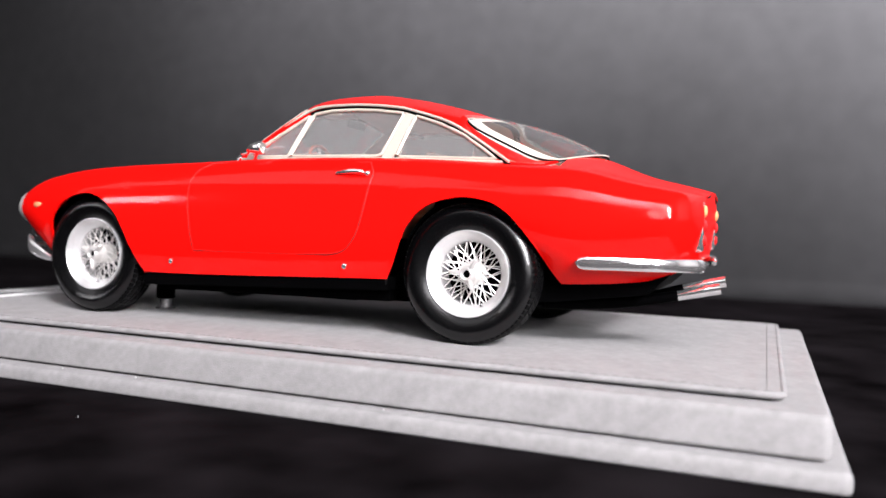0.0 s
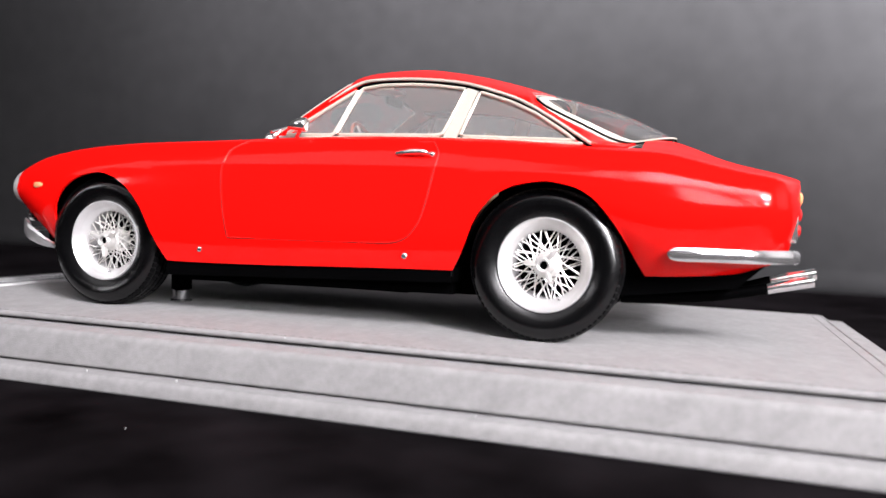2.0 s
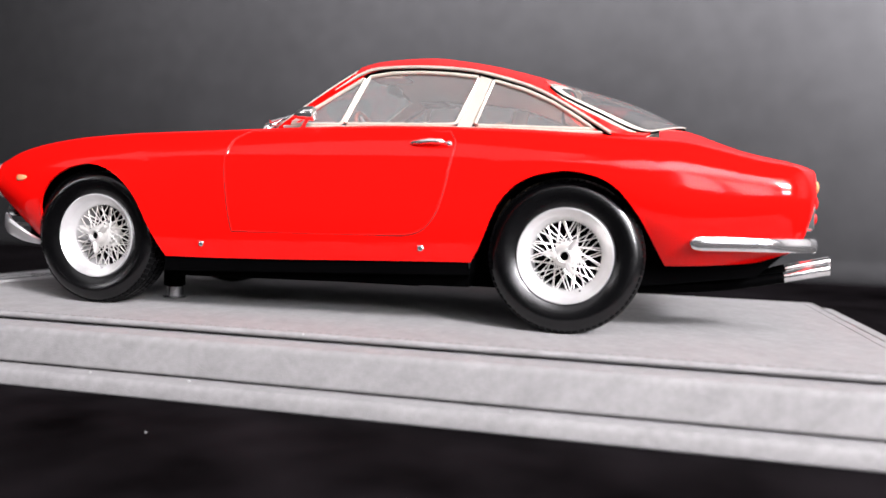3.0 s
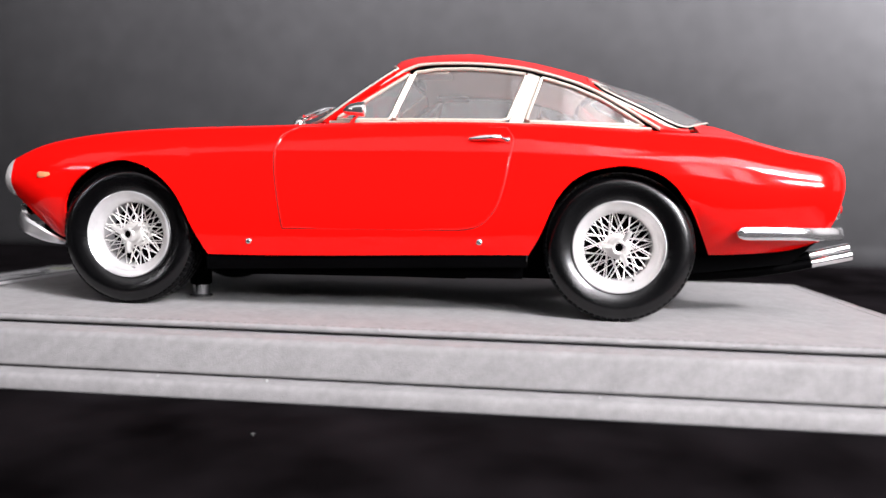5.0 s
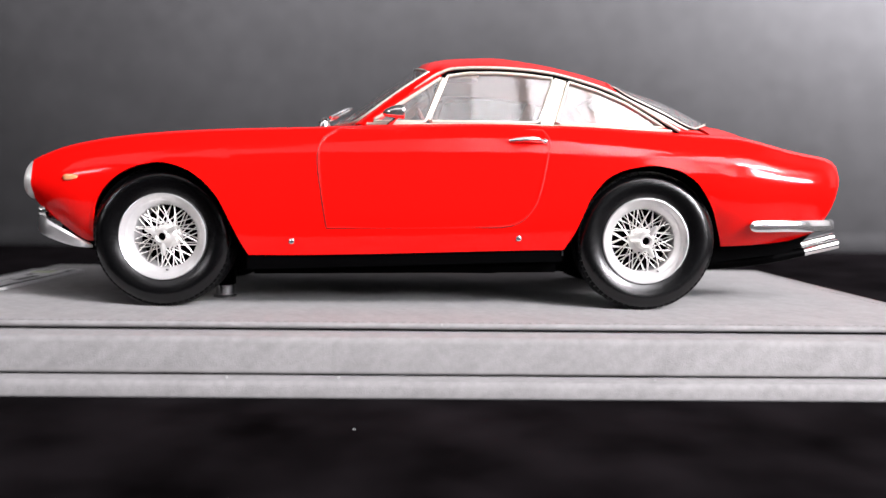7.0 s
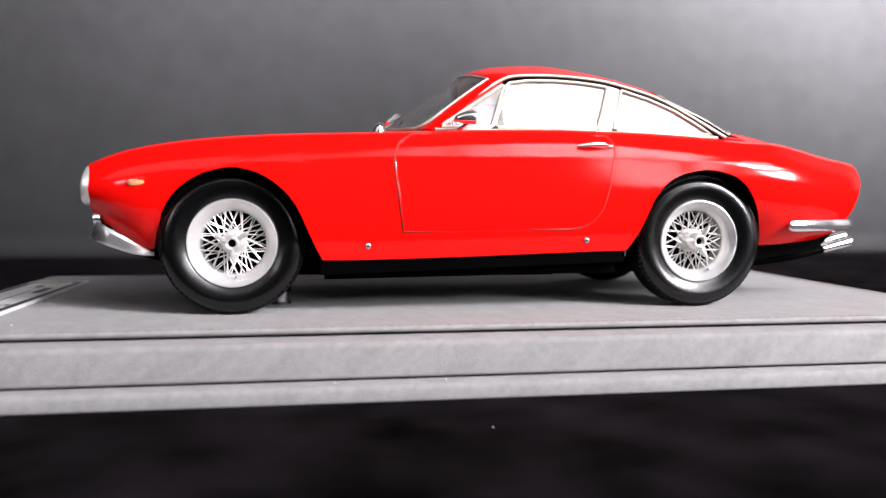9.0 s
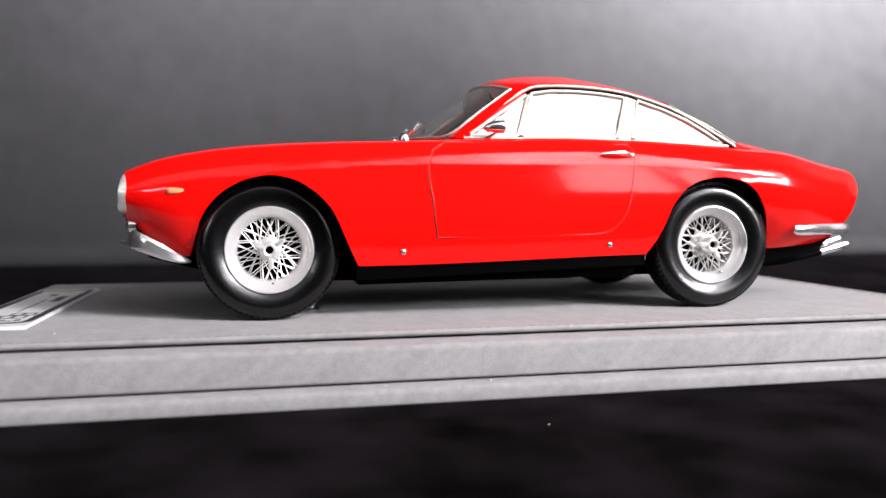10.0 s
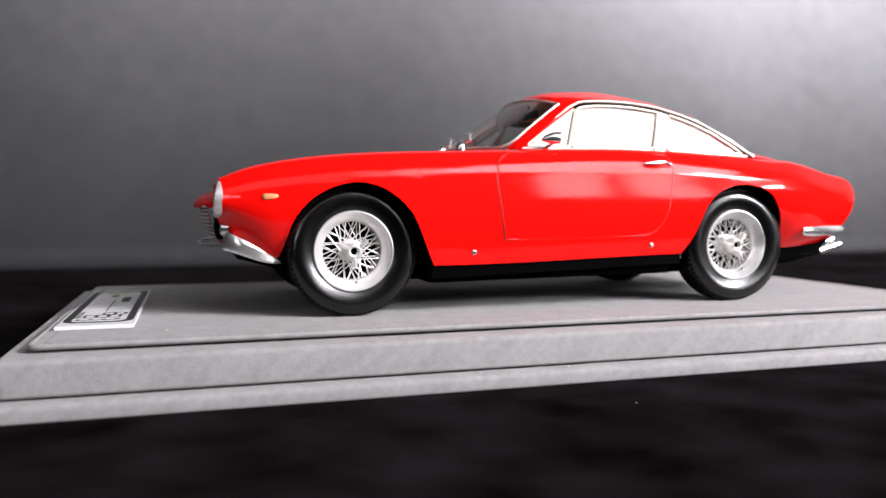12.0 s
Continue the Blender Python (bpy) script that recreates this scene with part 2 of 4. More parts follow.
# unseen room shell, kept near black so that it adds little fill
slab("wall_back", -2.2, 2.2, 1.4, 1.5, -0.75, 2.6, ROOM)
slab("wall_left", -2.3, -2.2, WALL_Y, 1.5, -0.75, 2.6, ROOM)
slab("ceiling", -2.3, 2.32, WALL_Y - 0.12, 1.5, 2.6, 2.7, ROOM)
slab("floor", -2.3, 2.32, WALL_Y - 0.12, 1.5, -0.85, -0.75, ROOM)


def pierced(name, pieces):
    bm = bmesh.new()
    for p in pieces:
        box(bm, *(v * 1000 for v in p))
    return tagged(part(name, bm, ROOM, None, smooth=False), kind="structure")


(hx0, hx1, hz0, hz1), (cx0, cx1, cz0, cz1), (lx0, lx1, lz0, lz1), (sx0, sx1, sz0, sz1) = HIGH, PALE_LEFT, LOW, SMALL
OUT_Y = WALL_Y - 0.12
pierced("wall_front", [(-2.2, 2.2, OUT_Y, WALL_Y, -0.75, lz0), (-2.2, sx0, OUT_Y, WALL_Y, lz0, lz1), (sx0, sx1, OUT_Y, WALL_Y, lz0, sz0), (sx0, sx1, OUT_Y, WALL_Y, sz1, lz1), (sx1, lx0, OUT_Y, WALL_Y, lz0, lz1), (lx1, 2.2, OUT_Y, WALL_Y, lz0, lz1), (-2.2, 2.2, OUT_Y, WALL_Y, lz1, hz0),
                       (-2.2, cx0, OUT_Y, WALL_Y, hz0, hz1), (cx1, hx0, OUT_Y, WALL_Y, hz0, hz1), (hx1, 2.2, OUT_Y, WALL_Y, hz0, hz1), (-2.2, 2.2, OUT_Y, WALL_Y, hz1, 2.6)])
# unseen wall, made pale as a reflector for the chrome and the tail
slab("reflector_wall_right", 2.2, 2.32, WALL_Y, 1.5, -0.75, 2.6, PALE)
tagged(slab("table", -1.3, 1.3, -0.75, 0.95, -0.035, 0.0, TABLE, 0.002), label="matt dark brown-black table top with faint stains", category="table")
# dark satin sheet that lies on the table's back and curves up
SWEEP_Y, SWEEP_R, LEAN_BACK = 432, 18, 4
prof = [(410, 0.06), (418, 0.06), (425, 0.06), (SWEEP_Y, 0.06)]
for k in range(1, 25):
    a = radians((90 - LEAN_BACK) * k / 24)
    prof.append((SWEEP_Y + SWEEP_R * math.sin(a), 0.06 + SWEEP_R * (1 - math.cos(a))))
a = radians(90 - LEAN_BACK)
for k in range(1, 5):
    prof.append((prof[27][0] + 140 * k * math.cos(a), prof[27][1] + 140 * k * math.sin(a)))
bm = bmesh.new()
grid(bm, [[Vector((x, y, z)) for y, z in prof] for x in (-1290, -600, 0, 600, 1290)])
sheet = part("backdrop", bm, SHEET, None, sharp=60)
tagged(sheet, label="dark satin backdrop sheet curving up behind the model", category="backdrop", kind="structure")
mod = sheet.modifiers.new("thick", "SOLIDIFY")
mod.thickness, mod.offset = 0.00008, 0

# ---- display base ----
TOP = 15.8
base = tagged(empty("display_base", pose(0, 0.0, 0)), label="grey suede covered display base with three steps", category="display base")


def rounded_slab(bm, x0, x1, y0, y1, z0, z1, r, corner):
    """A cushion-like slab: rounded corners in plan, rounded upper and lower edges."""
    rows = []
    arc = [(r * (1 - math.cos(a)), r * (1 - math.sin(a))) for a in np.linspace(0, math.pi / 2, 5)]
    low = [(z0 + 0.6 * q, 0.6 * p) for p, q in arc[::-1]]
    levels = low + [(z1 - q, p) for p, q in arc]
    for z, inset in levels:
        ring = []
        for cx, cy, a0 in ((x1 - corner, y1 - corner, 0), (x0 + corner, y1 - corner, 90), (x0 + corner, y0 + corner, 180), (x1 - corner, y0 + corner, 270)):
            for k in range(6):
                a = radians(a0 + 18 * k)
                ring.append(Vector((cx + (corner - inset) * math.cos(a), cy + (corner - inset) * math.sin(a), z)))
        rows.append(ring)
    v = grid(bm, rows, close_u=True)
    bm.faces.new(v[-1])
    bm.faces.new(v[0][::-1])


for name, x0, x1, y0, y1, z0, z1, r in (("lower_step", -158, 157.5, -72.5, 91, 0.0, 4.3, 1.5), ("middle_step", -154.5, 154, -68, 87.5, 4.82, 13.75, 1.6), ("top_panel", -148.5, 145.5, -60.5, 81, 14.4, TOP, 0.85)):
    bm = bmesh.new()
    rounded_slab(bm, x0, x1, y0, y1, z0, z1, r, 2.2)
    part(name, bm, SUEDE, base, sharp=60)
# black board inside, seen only in the seams
bm = bmesh.new()
box(bm, -146, 143, -57.5, 78, 0.4, 15.0)
part("core_board", bm, BLACK, base, "black board in the seams", smooth=False)
# rolled edge of the top panel
ring = []
for cx, cy, a0 in ((143.0, 78.5, 0), (-146.0, 78.5, 90), (-146.0, -58.0, 180), (143.0, -58.0, 270)):
    ring += [Vector((cx + 2.2 * math.cos(radians(a0 + 18 * k)), cy + 2.2 * math.sin(radians(a0 + 18 * k)), TOP - 0.52)) for k in range(6)]
bm = bmesh.new()
tube(bm, ring, 0.72, sides=12, closed=True)
part("rolled_edge", bm, SUEDE, base, "rolled suede edge", sharp=60)


# ---- the model car; x forward is minus, centre line y = 0, z = 0 on the base ----
car = tagged(empty("model_car", pose(0, 0.007, TOP * MM)), label="glossy red die-cast model of a sixties fastback sports coupe", category="model car")

crown_z = spline([(-104, 40.6), (-97, 43.4), (-90, 45.2), (-82, 46.6), (-67, 48.2), (-51, 49.1), (-35, 49.6), (-22, 50.0), (0, 50.8), (36, 51.0), (72, 49.9), (85, 49.2), (93, 48.8), (100, 47.5), (110, 45.1), (121, 43.1), (126.3, 42.0)])
mid_z = spline([(-104, 40.2), (-82, 46.2), (-51, 49.5), (-28, 51.5), (0, 52.0), (60, 52.0), (85, 54.3), (95, 53.6), (100, 51.9), (108, 48.7), (117, 46.3), (126.3, 44.0)])
wide_y = spline([(-104, 38.6), (-97, 41.6), (-90, 43.9), (-80, 46.0), (-66, 47.6), (-45, 48.0), (0, 48.2), (40, 47.8), (66, 47.6), (85, 46.4), (100, 44.2), (112, 41.8), (118, 40.3), (121, 38.6), (123, 36.2), (124.8, 32.4), (126.3, 26.0)])
wide_z = spline([(-104, 34.2), (-90, 32.5), (-66, 31), (0, 30), (60, 31), (90, 33), (126.3, 35)])
crown_y = spline([(-104, 32.5), (-80, 33.5), (-40, 35.0), (0, 36.4), (40, 36.4), (72, 32.0), (100, 29.5), (116, 28.5), (123, 26.0), (126.3, 20.0)])
sill_z = table([(-104, 27.6), (-97, 22.0), (-88, 17.4), (-42, 14.7), (43, 16.8), (87, 17.4), (110, 18.8), (121, 21.5), (126.3, 25.0)])
tuck = spline([(-104, 6.0), (-96, 7.2), (-86, 6.4), (-42, 3.7), (0, 3.6), (43, 3.7), (68, 5.4), (90, 9.5), (104, 11.0), (118, 10.5), (126.3, 6.0)])
front_arch = table([(-87.4, 17.6), (-85.6, 23.0), (-84.0, 28.0), (-80.6, 32.8), (-76.5, 36.2), (-71.2, 38.6), (-65.6, 39.5), (-60.0, 38.4), (-54.3, 35.1), (-49.6, 30.0), (-46.3, 22.9), (-44.0, 17.8), (-42.4, 14.7)])
rear_arch = table([(43.4, 16.8), (45.6, 20.6), (47.6, 25.2), (50.0, 31.0), (54.7, 36.5), (60.0, 38.9), (66.7, 39.9), (73.0, 38.9), (78.3, 36.0), (82.0, 31.8), (84.6, 28.0), (87.8, 22.0), (90.3, 17.5)])


def low_edge(x):
    if -87.4 <= x <= -42.4:
        return front_arch(x)
    if 43.4 <= x <= 90.3:
        return rear_arch(x)
    return sill_z(x)


LEAN_IN = 2.0
power_at = spline([(-104, 2.7), (-60, 3.2), (-10, 3.6), (35, 3.6), (80, 3.2), (126.3, 3.2)])
crease_z = spline([(-104, 37.6), (-65, 40.8), (-37, 42.5), (0, 42.8), (46, 42.7), (63, 42.2), (83, 41.2), (96, 39.8), (126.3, 36.2)])


def crease(x, z):
    """The fine raised line that runs along the flank."""
    fade = min(1.0, max(0.0, (x + 72) / 12)) * min(1.0, max(0.0, (104 - x) / 14))
    return 0.14 * fade * math.exp(-((z - crease_z(x)) / 0.8) ** 2)


def cove(x, z):
    """How far the flank curls in towards the wheel arches."""
    out = 0.0
    for wx, sign, deep in ((66.7, 1, 3.8), (-66.7, -1, 2.0)):
        dx = (x - wx) * sign
        if dx > 0:
            r = math.hypot(dx, z - 19)
            w = min(max((dx / max(r, 1e-6) - 0.1) / 0.7, 0), 1)
            k = min(max((41 - z) / 19, 0), 1)
            out += deep * k * k * (3 - 2 * k) * w * w * (3 - 2 * w) * math.exp(-max(0.0, r - 20.5) / 7.5)
    return out


def side_y(x, z):
    """Half width of the body at x and height z."""
    return flank_y(x, z) + crease(x, z) - cove(x, z) * min(1.0, max(0.0, (crown_z(x) - z) / 6))


def flank_y(x, z):
    yw, zw, yc, zt = wide_y(x), wide_z(x), crown_y(x), crown_z(x)
    if z <= zw:
        return yw - tuck(x) * ((zw - z) / (zw - sill_z(x))) ** 2
    q = min(1.0, (z - zw) / (zt - zw))
    n = power_at(x)
    return yc + (yw - yc - LEAN_IN) * (1 - q ** n) ** (1 / n) + LEAN_IN * (1 - q ** 1.7)


def tail_shift(x, z):
    t = min(max((x - 100) / 24, 0), 1)
    return -t * t * (0.7 + max(0.0, 36 - z) * 0.13)


def section(x):
    """Points of half a cross-section, from the lower edge to the centre line."""
    zs, zw, yw, yc, zt, zc, low = sill_z(x), wide_z(x), wide_y(x), crown_y(x), crown_z(x), mid_z(x), low_edge(x)
    n = power_at(x)

    def flank(z):
        if z <= zw:
            y = yw - tuck(x) * ((zw - z) / (zw - zs)) ** 2
        else:
            q = min(1.0, (z - zw) / (zt - zw))
            y = yc + (yw - yc - LEAN_IN) * (1 - q ** n) ** (1 / n) + LEAN_IN * (1 - q ** 1.7)
        return y + crease(x, z) - cove(x, z) * min(1.0, max(0.0, (zt - z) / 6))

    turn = zw + 0.8 * (zt - zw)
    zz = list(np.linspace(low, turn, 60)) + [zw + (zt - zw) * math.sin(a) ** (2 / n) for a in np.linspace(math.asin(0.8 ** (n / 2)), math.pi / 2, 40)[1:]]
    dense = [(flank(z), z) for z in zz]
    run = np.concatenate([[0], np.cumsum([math.hypot(dense[k + 1][0] - dense[k][0], dense[k + 1][1] - dense[k][1]) for k in range(len(dense) - 1)])])
    pts = []
    for s in np.linspace(0, run[-1], 64):
        y, z = (float(np.interp(s, run, [d[c] for d in dense])) for c in (0, 1))
        pts.append((x + tail_shift(x, z), -y, z))
    for k in range(1, 9):
        y = yc * (1 - k / 8)
        pts.append((x, -y, zt + (zc - zt) * (1 - (y / yc) ** 2)))
    return pts


xs = set(np.round(np.arange(-104, 122.01, 1.4), 3))
xs |= {-87.4, -87.0, -86.5, -86.0, -85.6, -85.0, -84.4, -46.3, -45.4, -44.6, -43.4, -42.4, 43.4, 44.6, 45.6, 46.4, 87.8, 88.5, 89.2, 89.8, 90.3, 122.6, 123.4, 124.1, 124.8, 125.4, 125.9, 126.3}
xs = sorted(xs)


def mirrored(p):
    return [(x, -y, z) for x, y, z in p]


bm = bmesh.new()
rows = []
for x in xs:
    h = section(x)
    rows.append(h + mirrored(h)[::-1][1:])
v = grid(bm, rows)
tail_ring, nose_ring = v[-1], v[0]
cap = bm.faces.new(tail_ring)
bm.faces.new(nose_ring[::-1])
bmesh.ops.inset_individual(bm, faces=[cap], thickness=1.2, depth=-0.4)
# the cabin is open
def under_rear_glass(p):
    return 80 < p.x < 93 and abs(p.y) < 20 * math.sqrt(max(0.0, 1 - ((p.x - 80) / 14) ** 2)) and p.z > 45


bmesh.ops.delete(bm, geom=[f for f in bm.faces if under_rear_glass(f.calc_center_median())], context="FACES")
bmesh.ops.delete(bm, geom=[f for f in bm.faces if -14 < f.calc_center_median().x < 88 and abs(f.calc_center_median().y) < 30 and f.calc_center_median().z > 45], context="FACES")
# domed nose over the grille, and the valance under it
for cx, cz, rx, ry, rz, up in ((-97, 32.2, 14, 31, 6.4, 1), (-91, 22.6, 12.4, 36, 4.4, -1)):
    rr = []
    for i in range(13):
        a = math.pi / 2 * i / 12
        c = math.cos(a) ** (1.0 if up > 0 else 0.4) if i < 12 else 0.0
        rr.append([Vector((cx - rx * c * math.sin(b), -ry * math.cos(b) * c, cz + up * rz * math.sin(a))) for b in np.linspace(0, math.pi, 33)])
    grid(bm, rr)
body = part("body", bm, [RED, BLACK], car, sharp=50)
mod = body.modifiers.new("shell", "SOLIDIFY")
mod.thickness, mod.offset, mod.material_offset = 0.0007, -1, 1

# doors
door_front = table([(21.9, -20.8), (31.0, -22.1), (41.2, -23.3), (46.0, -22.1), (49.4, -17.5)])
door_rear = table([(22.9, 26.0), (23.4, 29.0), (25.2, 32.3), (30.4, 35.7), (41.4, 38.2), (46.1, 38.9), (49.4, 37.0)])


def door_outline():
    zs = list(np.linspace(22.3, 49.2, 56))
    f = [(door_front(z), z) for z in zs]
    r = [(door_rear(z + 0.6), z + 0.6) for z in zs[:-1]] + [(37.2, 49.3)]
    return f, r


def door_thing(side):
    f, r = door_outline()
    bm = bmesh.new()
    rows = []
    for (xa, za), (xb, zb) in zip(f, r):
        row = []
        for t in np.linspace(0, 1, 36):
            x, z = lerp(xa, xb, t), lerp(za, zb, t)
            row.append((x, side * (side_y(x, z) + 0.16), z))
        rows.append(row)
    grid(bm, rows)
    edge = [e for e in bm.edges if e.is_boundary]
    ex = bmesh.ops.extrude_edge_only(bm, edges=edge)["geom"]
    for w in ex:
        if isinstance(w, bmesh.types.BMVert):
            w.co.y -= side * 0.5
    d = part("door", bm, RED, car, "red door with a fine shut line", sharp=40)
    # shut line
    loop = f + r[::-1]
    line = [Vector((x, side * (side_y(x, z) + 0.03), z)) for x, z in loop]
    bm = bmesh.new()
    tube(bm, line, 0.2, sides=6, closed=True)
    part("shut_line", bm, DARKRED, d, "dark red shut line")
    # handle
    bm = bmesh.new()
    pts = [(x, side * (side_y(x, 46.2) + o), 46.2 + dz) for x, o, dz in ((27.8, 0.9, -0.1), (30, 1.3, 0.1), (33, 1.7, 0.35), (35.5, 1.7, 0.3), (37.0, 1.2, -0.1), (37.6, 0.6, -0.4))]
    tube(bm, smooth_path(pts, 4), [0.25 + 0.4 * math.sin(math.pi * min(1, (i + 2) / 18)) for i in range(21)], sides=8)
    part("door_handle", bm, CHROME, d, "slim chrome door handle")
    bm = bmesh.new()
    bmesh.ops.create_uvsphere(bm, u_segments=14, v_segments=10, radius=0.8, matrix=Matrix.Translation((37.5, side * (side_y(37.5, 46.0) + 0.5), 46.0)))
    part("lock_button", bm, CHROME, d, "round chrome lock at the handle's end")
    # rolled edge of the door skin
    mx, mz = sum(x for x, z in loop) / len(loop), sum(z for x, z in loop) / len(loop)
    inner = [(x + 0.42 * (mx - x) / math.hypot(mx - x, mz - z), z + 0.42 * (mz - z) / math.hypot(mx - x, mz - z)) for x, z in loop]
    bm = bmesh.new()
    tube(bm, [Vector((x, side * (side_y(x, z) + 0.1), z)) for x, z in inner], 0.17, sides=8, closed=True)
    part("door_edge", bm, RED, d)
    return d


for side in (-1, 1):
    door_thing(side)


def glass_y(z):
    """Half width of the side glass at height z."""
    return 37.2 - (z - 51.0) * 0.40


DRIP = [(-11.6, 50.6), (-2, 58.2), (5.5, 63.6), (9.5, 66.0), (14, 67.3), (25.7, 67.6), (38.2, 66.6), (46.7, 64.7), (56.6, 61.4), (65.0, 56.8), (76.0, 49.8)]


def drip_points(side, out=0.6, per=6):
    return smooth_path([(x, side * (glass_y(z) + out), z) for x, z in DRIP], per)


# roof, windscreen and rear window edges
def screen_point(u, v):
    b = Vector((-24 + 9.4 * u * u, 33.3 * u, 52.4 - 1.2 * u * u))
    t = Vector((1.4 + 4.4 * u * u, 28.4 * u, 70.3 - 3.8 * u * u))
    p = b.lerp(t, v)
    p.z += 0.4 * math.sin(math.pi * v)
    return p


REAR_SIDE = smooth_path([(58.0, 26.0, 64.6), (62.0, 28.6, 60.4), (67.5, 30.0, 57.0), (73.5, 30.3, 54.0), (79.5, 29.0, 51.3), (83.2, 26.4, 50.8), (85.8, 21.6, 51.7)], 5)
roof_mid = table([(-1.0, 69.8), (5, 71.8), (10, 72.9), (17, 73.4), (26, 73.6), (35, 72.4), (42, 71.1), (51, 69.0), (58, 67.0), (63, 65.4)])


def rear_point(u, v):
    """u from -1 to 1 across, v from the roof down."""
    k = v * (len(REAR_SIDE) - 1)
    i = min(int(k), len(REAR_SIDE) - 2)
    s = REAR_SIDE[i].lerp(REAR_SIDE[i + 1], k - i)
    c = Vector((63, 0, 66.0)).lerp(Vector((95, 0, 54.7)), v)
    c.z += 1.6 * math.sin(math.pi * v)
    w = abs(u) ** lerp(2.0, 1.6, v)
    return Vector((lerp(c.x, s.x, w), s.y * u, lerp(c.z, s.z, w)))


bm = bmesh.new()
drip = smooth_path([(x, z, 0) for x, z in DRIP], 6)
top = [p for p in drip if 5.4 <= p.x <= 58.2]


rows = []
n = len(top)
for i, p in enumerate(top):
    t = i / (n - 1)
    row = []
    for u in np.linspace(-1, 1, 25):
        front, rear = screen_point(u, 1.0), rear_point(u, 0.0)
        x = lerp(front.x, rear.x, t)
        ze = p.y
        ye = glass_y(p.y) + 0.4
        zc = roof_mid(x)
        w = abs(u) ** 3.0
        row.append(Vector((lerp(x, p.x, w), u * ye, lerp(zc, ze, w))))
    rows.append(row)
lining_rows = []
rows[0] = [screen_point(u, 1.0) + Vector((0, 0, 0.1)) for u in np.linspace(-1, 1, 25)]
grid(bm, rows)
for side in (-1, 1):
    # windscreen pillars
    a = [screen_point(side, v) for v in np.linspace(0, 1, 14)]
    front_drip = [p for p in smooth_path([(x, side * (glass_y(z) + 0.4), z) for x, z in DRIP], 12) if p.x < 6.0]
    b = [front_drip[round(k)] for k in np.linspace(0, len(front_drip) - 1, 14)]
    rows = []
    for t in np.linspace(0, 1, 6):
        rows.append([p.lerp(q, t) + Vector((0, side * 0.5 * math.sin(math.pi * t), 0.25 * math.sin(math.pi * t))) for p, q in zip(a, b)])
    grid(bm, rows)
    lining_rows.append([[Vector((p.x, p.y * 0.955, p.z - 0.6)) for p in r] for r in rows])
    # rear pillars
    back_drip = [p for p in smooth_path([(x, side * (glass_y(z) + 0.4), z) for x, z in DRIP], 12) if p.x > 57.5] + [Vector((84, side * 35.5, 49.3))]
    a = [Vector((p.x, side * p.y, p.z)) for p in REAR_SIDE]
    b = [back_drip[round(k)] for k in np.linspace(0, len(back_drip) - 1, len(a))]
    rows = []
    for t in np.linspace(0, 1, 7):
        rows.append([p.lerp(q, t) + Vector((0, side * 0.3 * math.sin(math.pi * t), 0.0)) for p, q in zip(a, b)])
    grid(bm, rows)
    lining_rows.append([[Vector((p.x, p.y * 0.955, p.z - 0.7)) for p in r] for r in rows])
    # strip between drip rail and window frames
    strip = smooth_path([(x, 0, z) for x, z in DRIP], 8)
    rows = []
    for k in (0, 1):
        row = []
        for i, p in enumerate(strip):
            d = (strip[min(i + 1, len(strip) - 1)] - strip[max(i - 1, 0)]).normalized()
            q = p + Vector((d.z, 0, -d.x)) * (1.6 * k)
            row.append(Vector((q.x, side * (glass_y(q.z) - 0.25 * k - 0.1), q.z)))
        rows.append(row)
    grid(bm, rows)
roof = part("roof", bm, [RED, TAUPE], car, sharp=60)
mod = roof.modifiers.new("shell", "SOLIDIFY")
mod.thickness, mod.offset, mod.material_offset = 0.0006, -1, 1

bm = bmesh.new()
rows = []
for i, p in enumerate(top[1:-1]):
    t = (i + 1) / (n - 1)
    row = []
    for u in np.linspace(-1, 1, 15):
        x = lerp(screen_point(u, 1.0).x, rear_point(u, 0.0).x, t)
        w = abs(u) ** 2.6
        row.append(Vector((lerp(x, p.x, w), u * (glass_y(p.y) - 0.6), lerp(roof_mid(x), p.y, w) - 1.3)))
    rows.append(row)
grid(bm, rows)
for r in lining_rows:
    grid(bm, r)
part("headliner", bm, BEIGE, car, "beige headliner")


def pane(name, bm, parent, label, mat=GLASS):
    ob = part(name, bm, mat, parent, label)
    ob.visible_shadow = False
    return ob


def trim(name, points, r, parent, label="", closed=False, flat=1.0):
    bm = bmesh.new()
    tube(bm, points, r, sides=8, closed=closed, flat=flat)
    return part(name, bm, SILVER, parent, label)


# windscreen
bm = bmesh.new()
grid(bm, [[screen_point(u, v) for u in np.linspace(-1, 1, 25)] for v in np.linspace(0, 1, 9)])
ws = pane("windscreen", bm, car, "clear curved windscreen")
corner = [(1 - 0.13 * (1 - math.sin(a)), 0.2 * (1 - math.cos(a))) for a in np.linspace(0.2, math.pi / 2, 6)]
edge = [screen_point(u, 0) for u in np.linspace(-0.86, 0.86, 24)] + [screen_point(u, v) for u, v in corner] + [screen_point(1, v) for v in np.linspace(0.3, 1, 9)]
edge += [screen_point(u, 1) for u in np.linspace(1, -1, 24)[1:]] + [screen_point(-1, v) for v in np.linspace(1, 0.3, 9)[1:]] + [screen_point(-u, v) for u, v in corner[::-1]]
trim("screen_trim", edge, 0.46, ws, "chrome windscreen trim", closed=True)
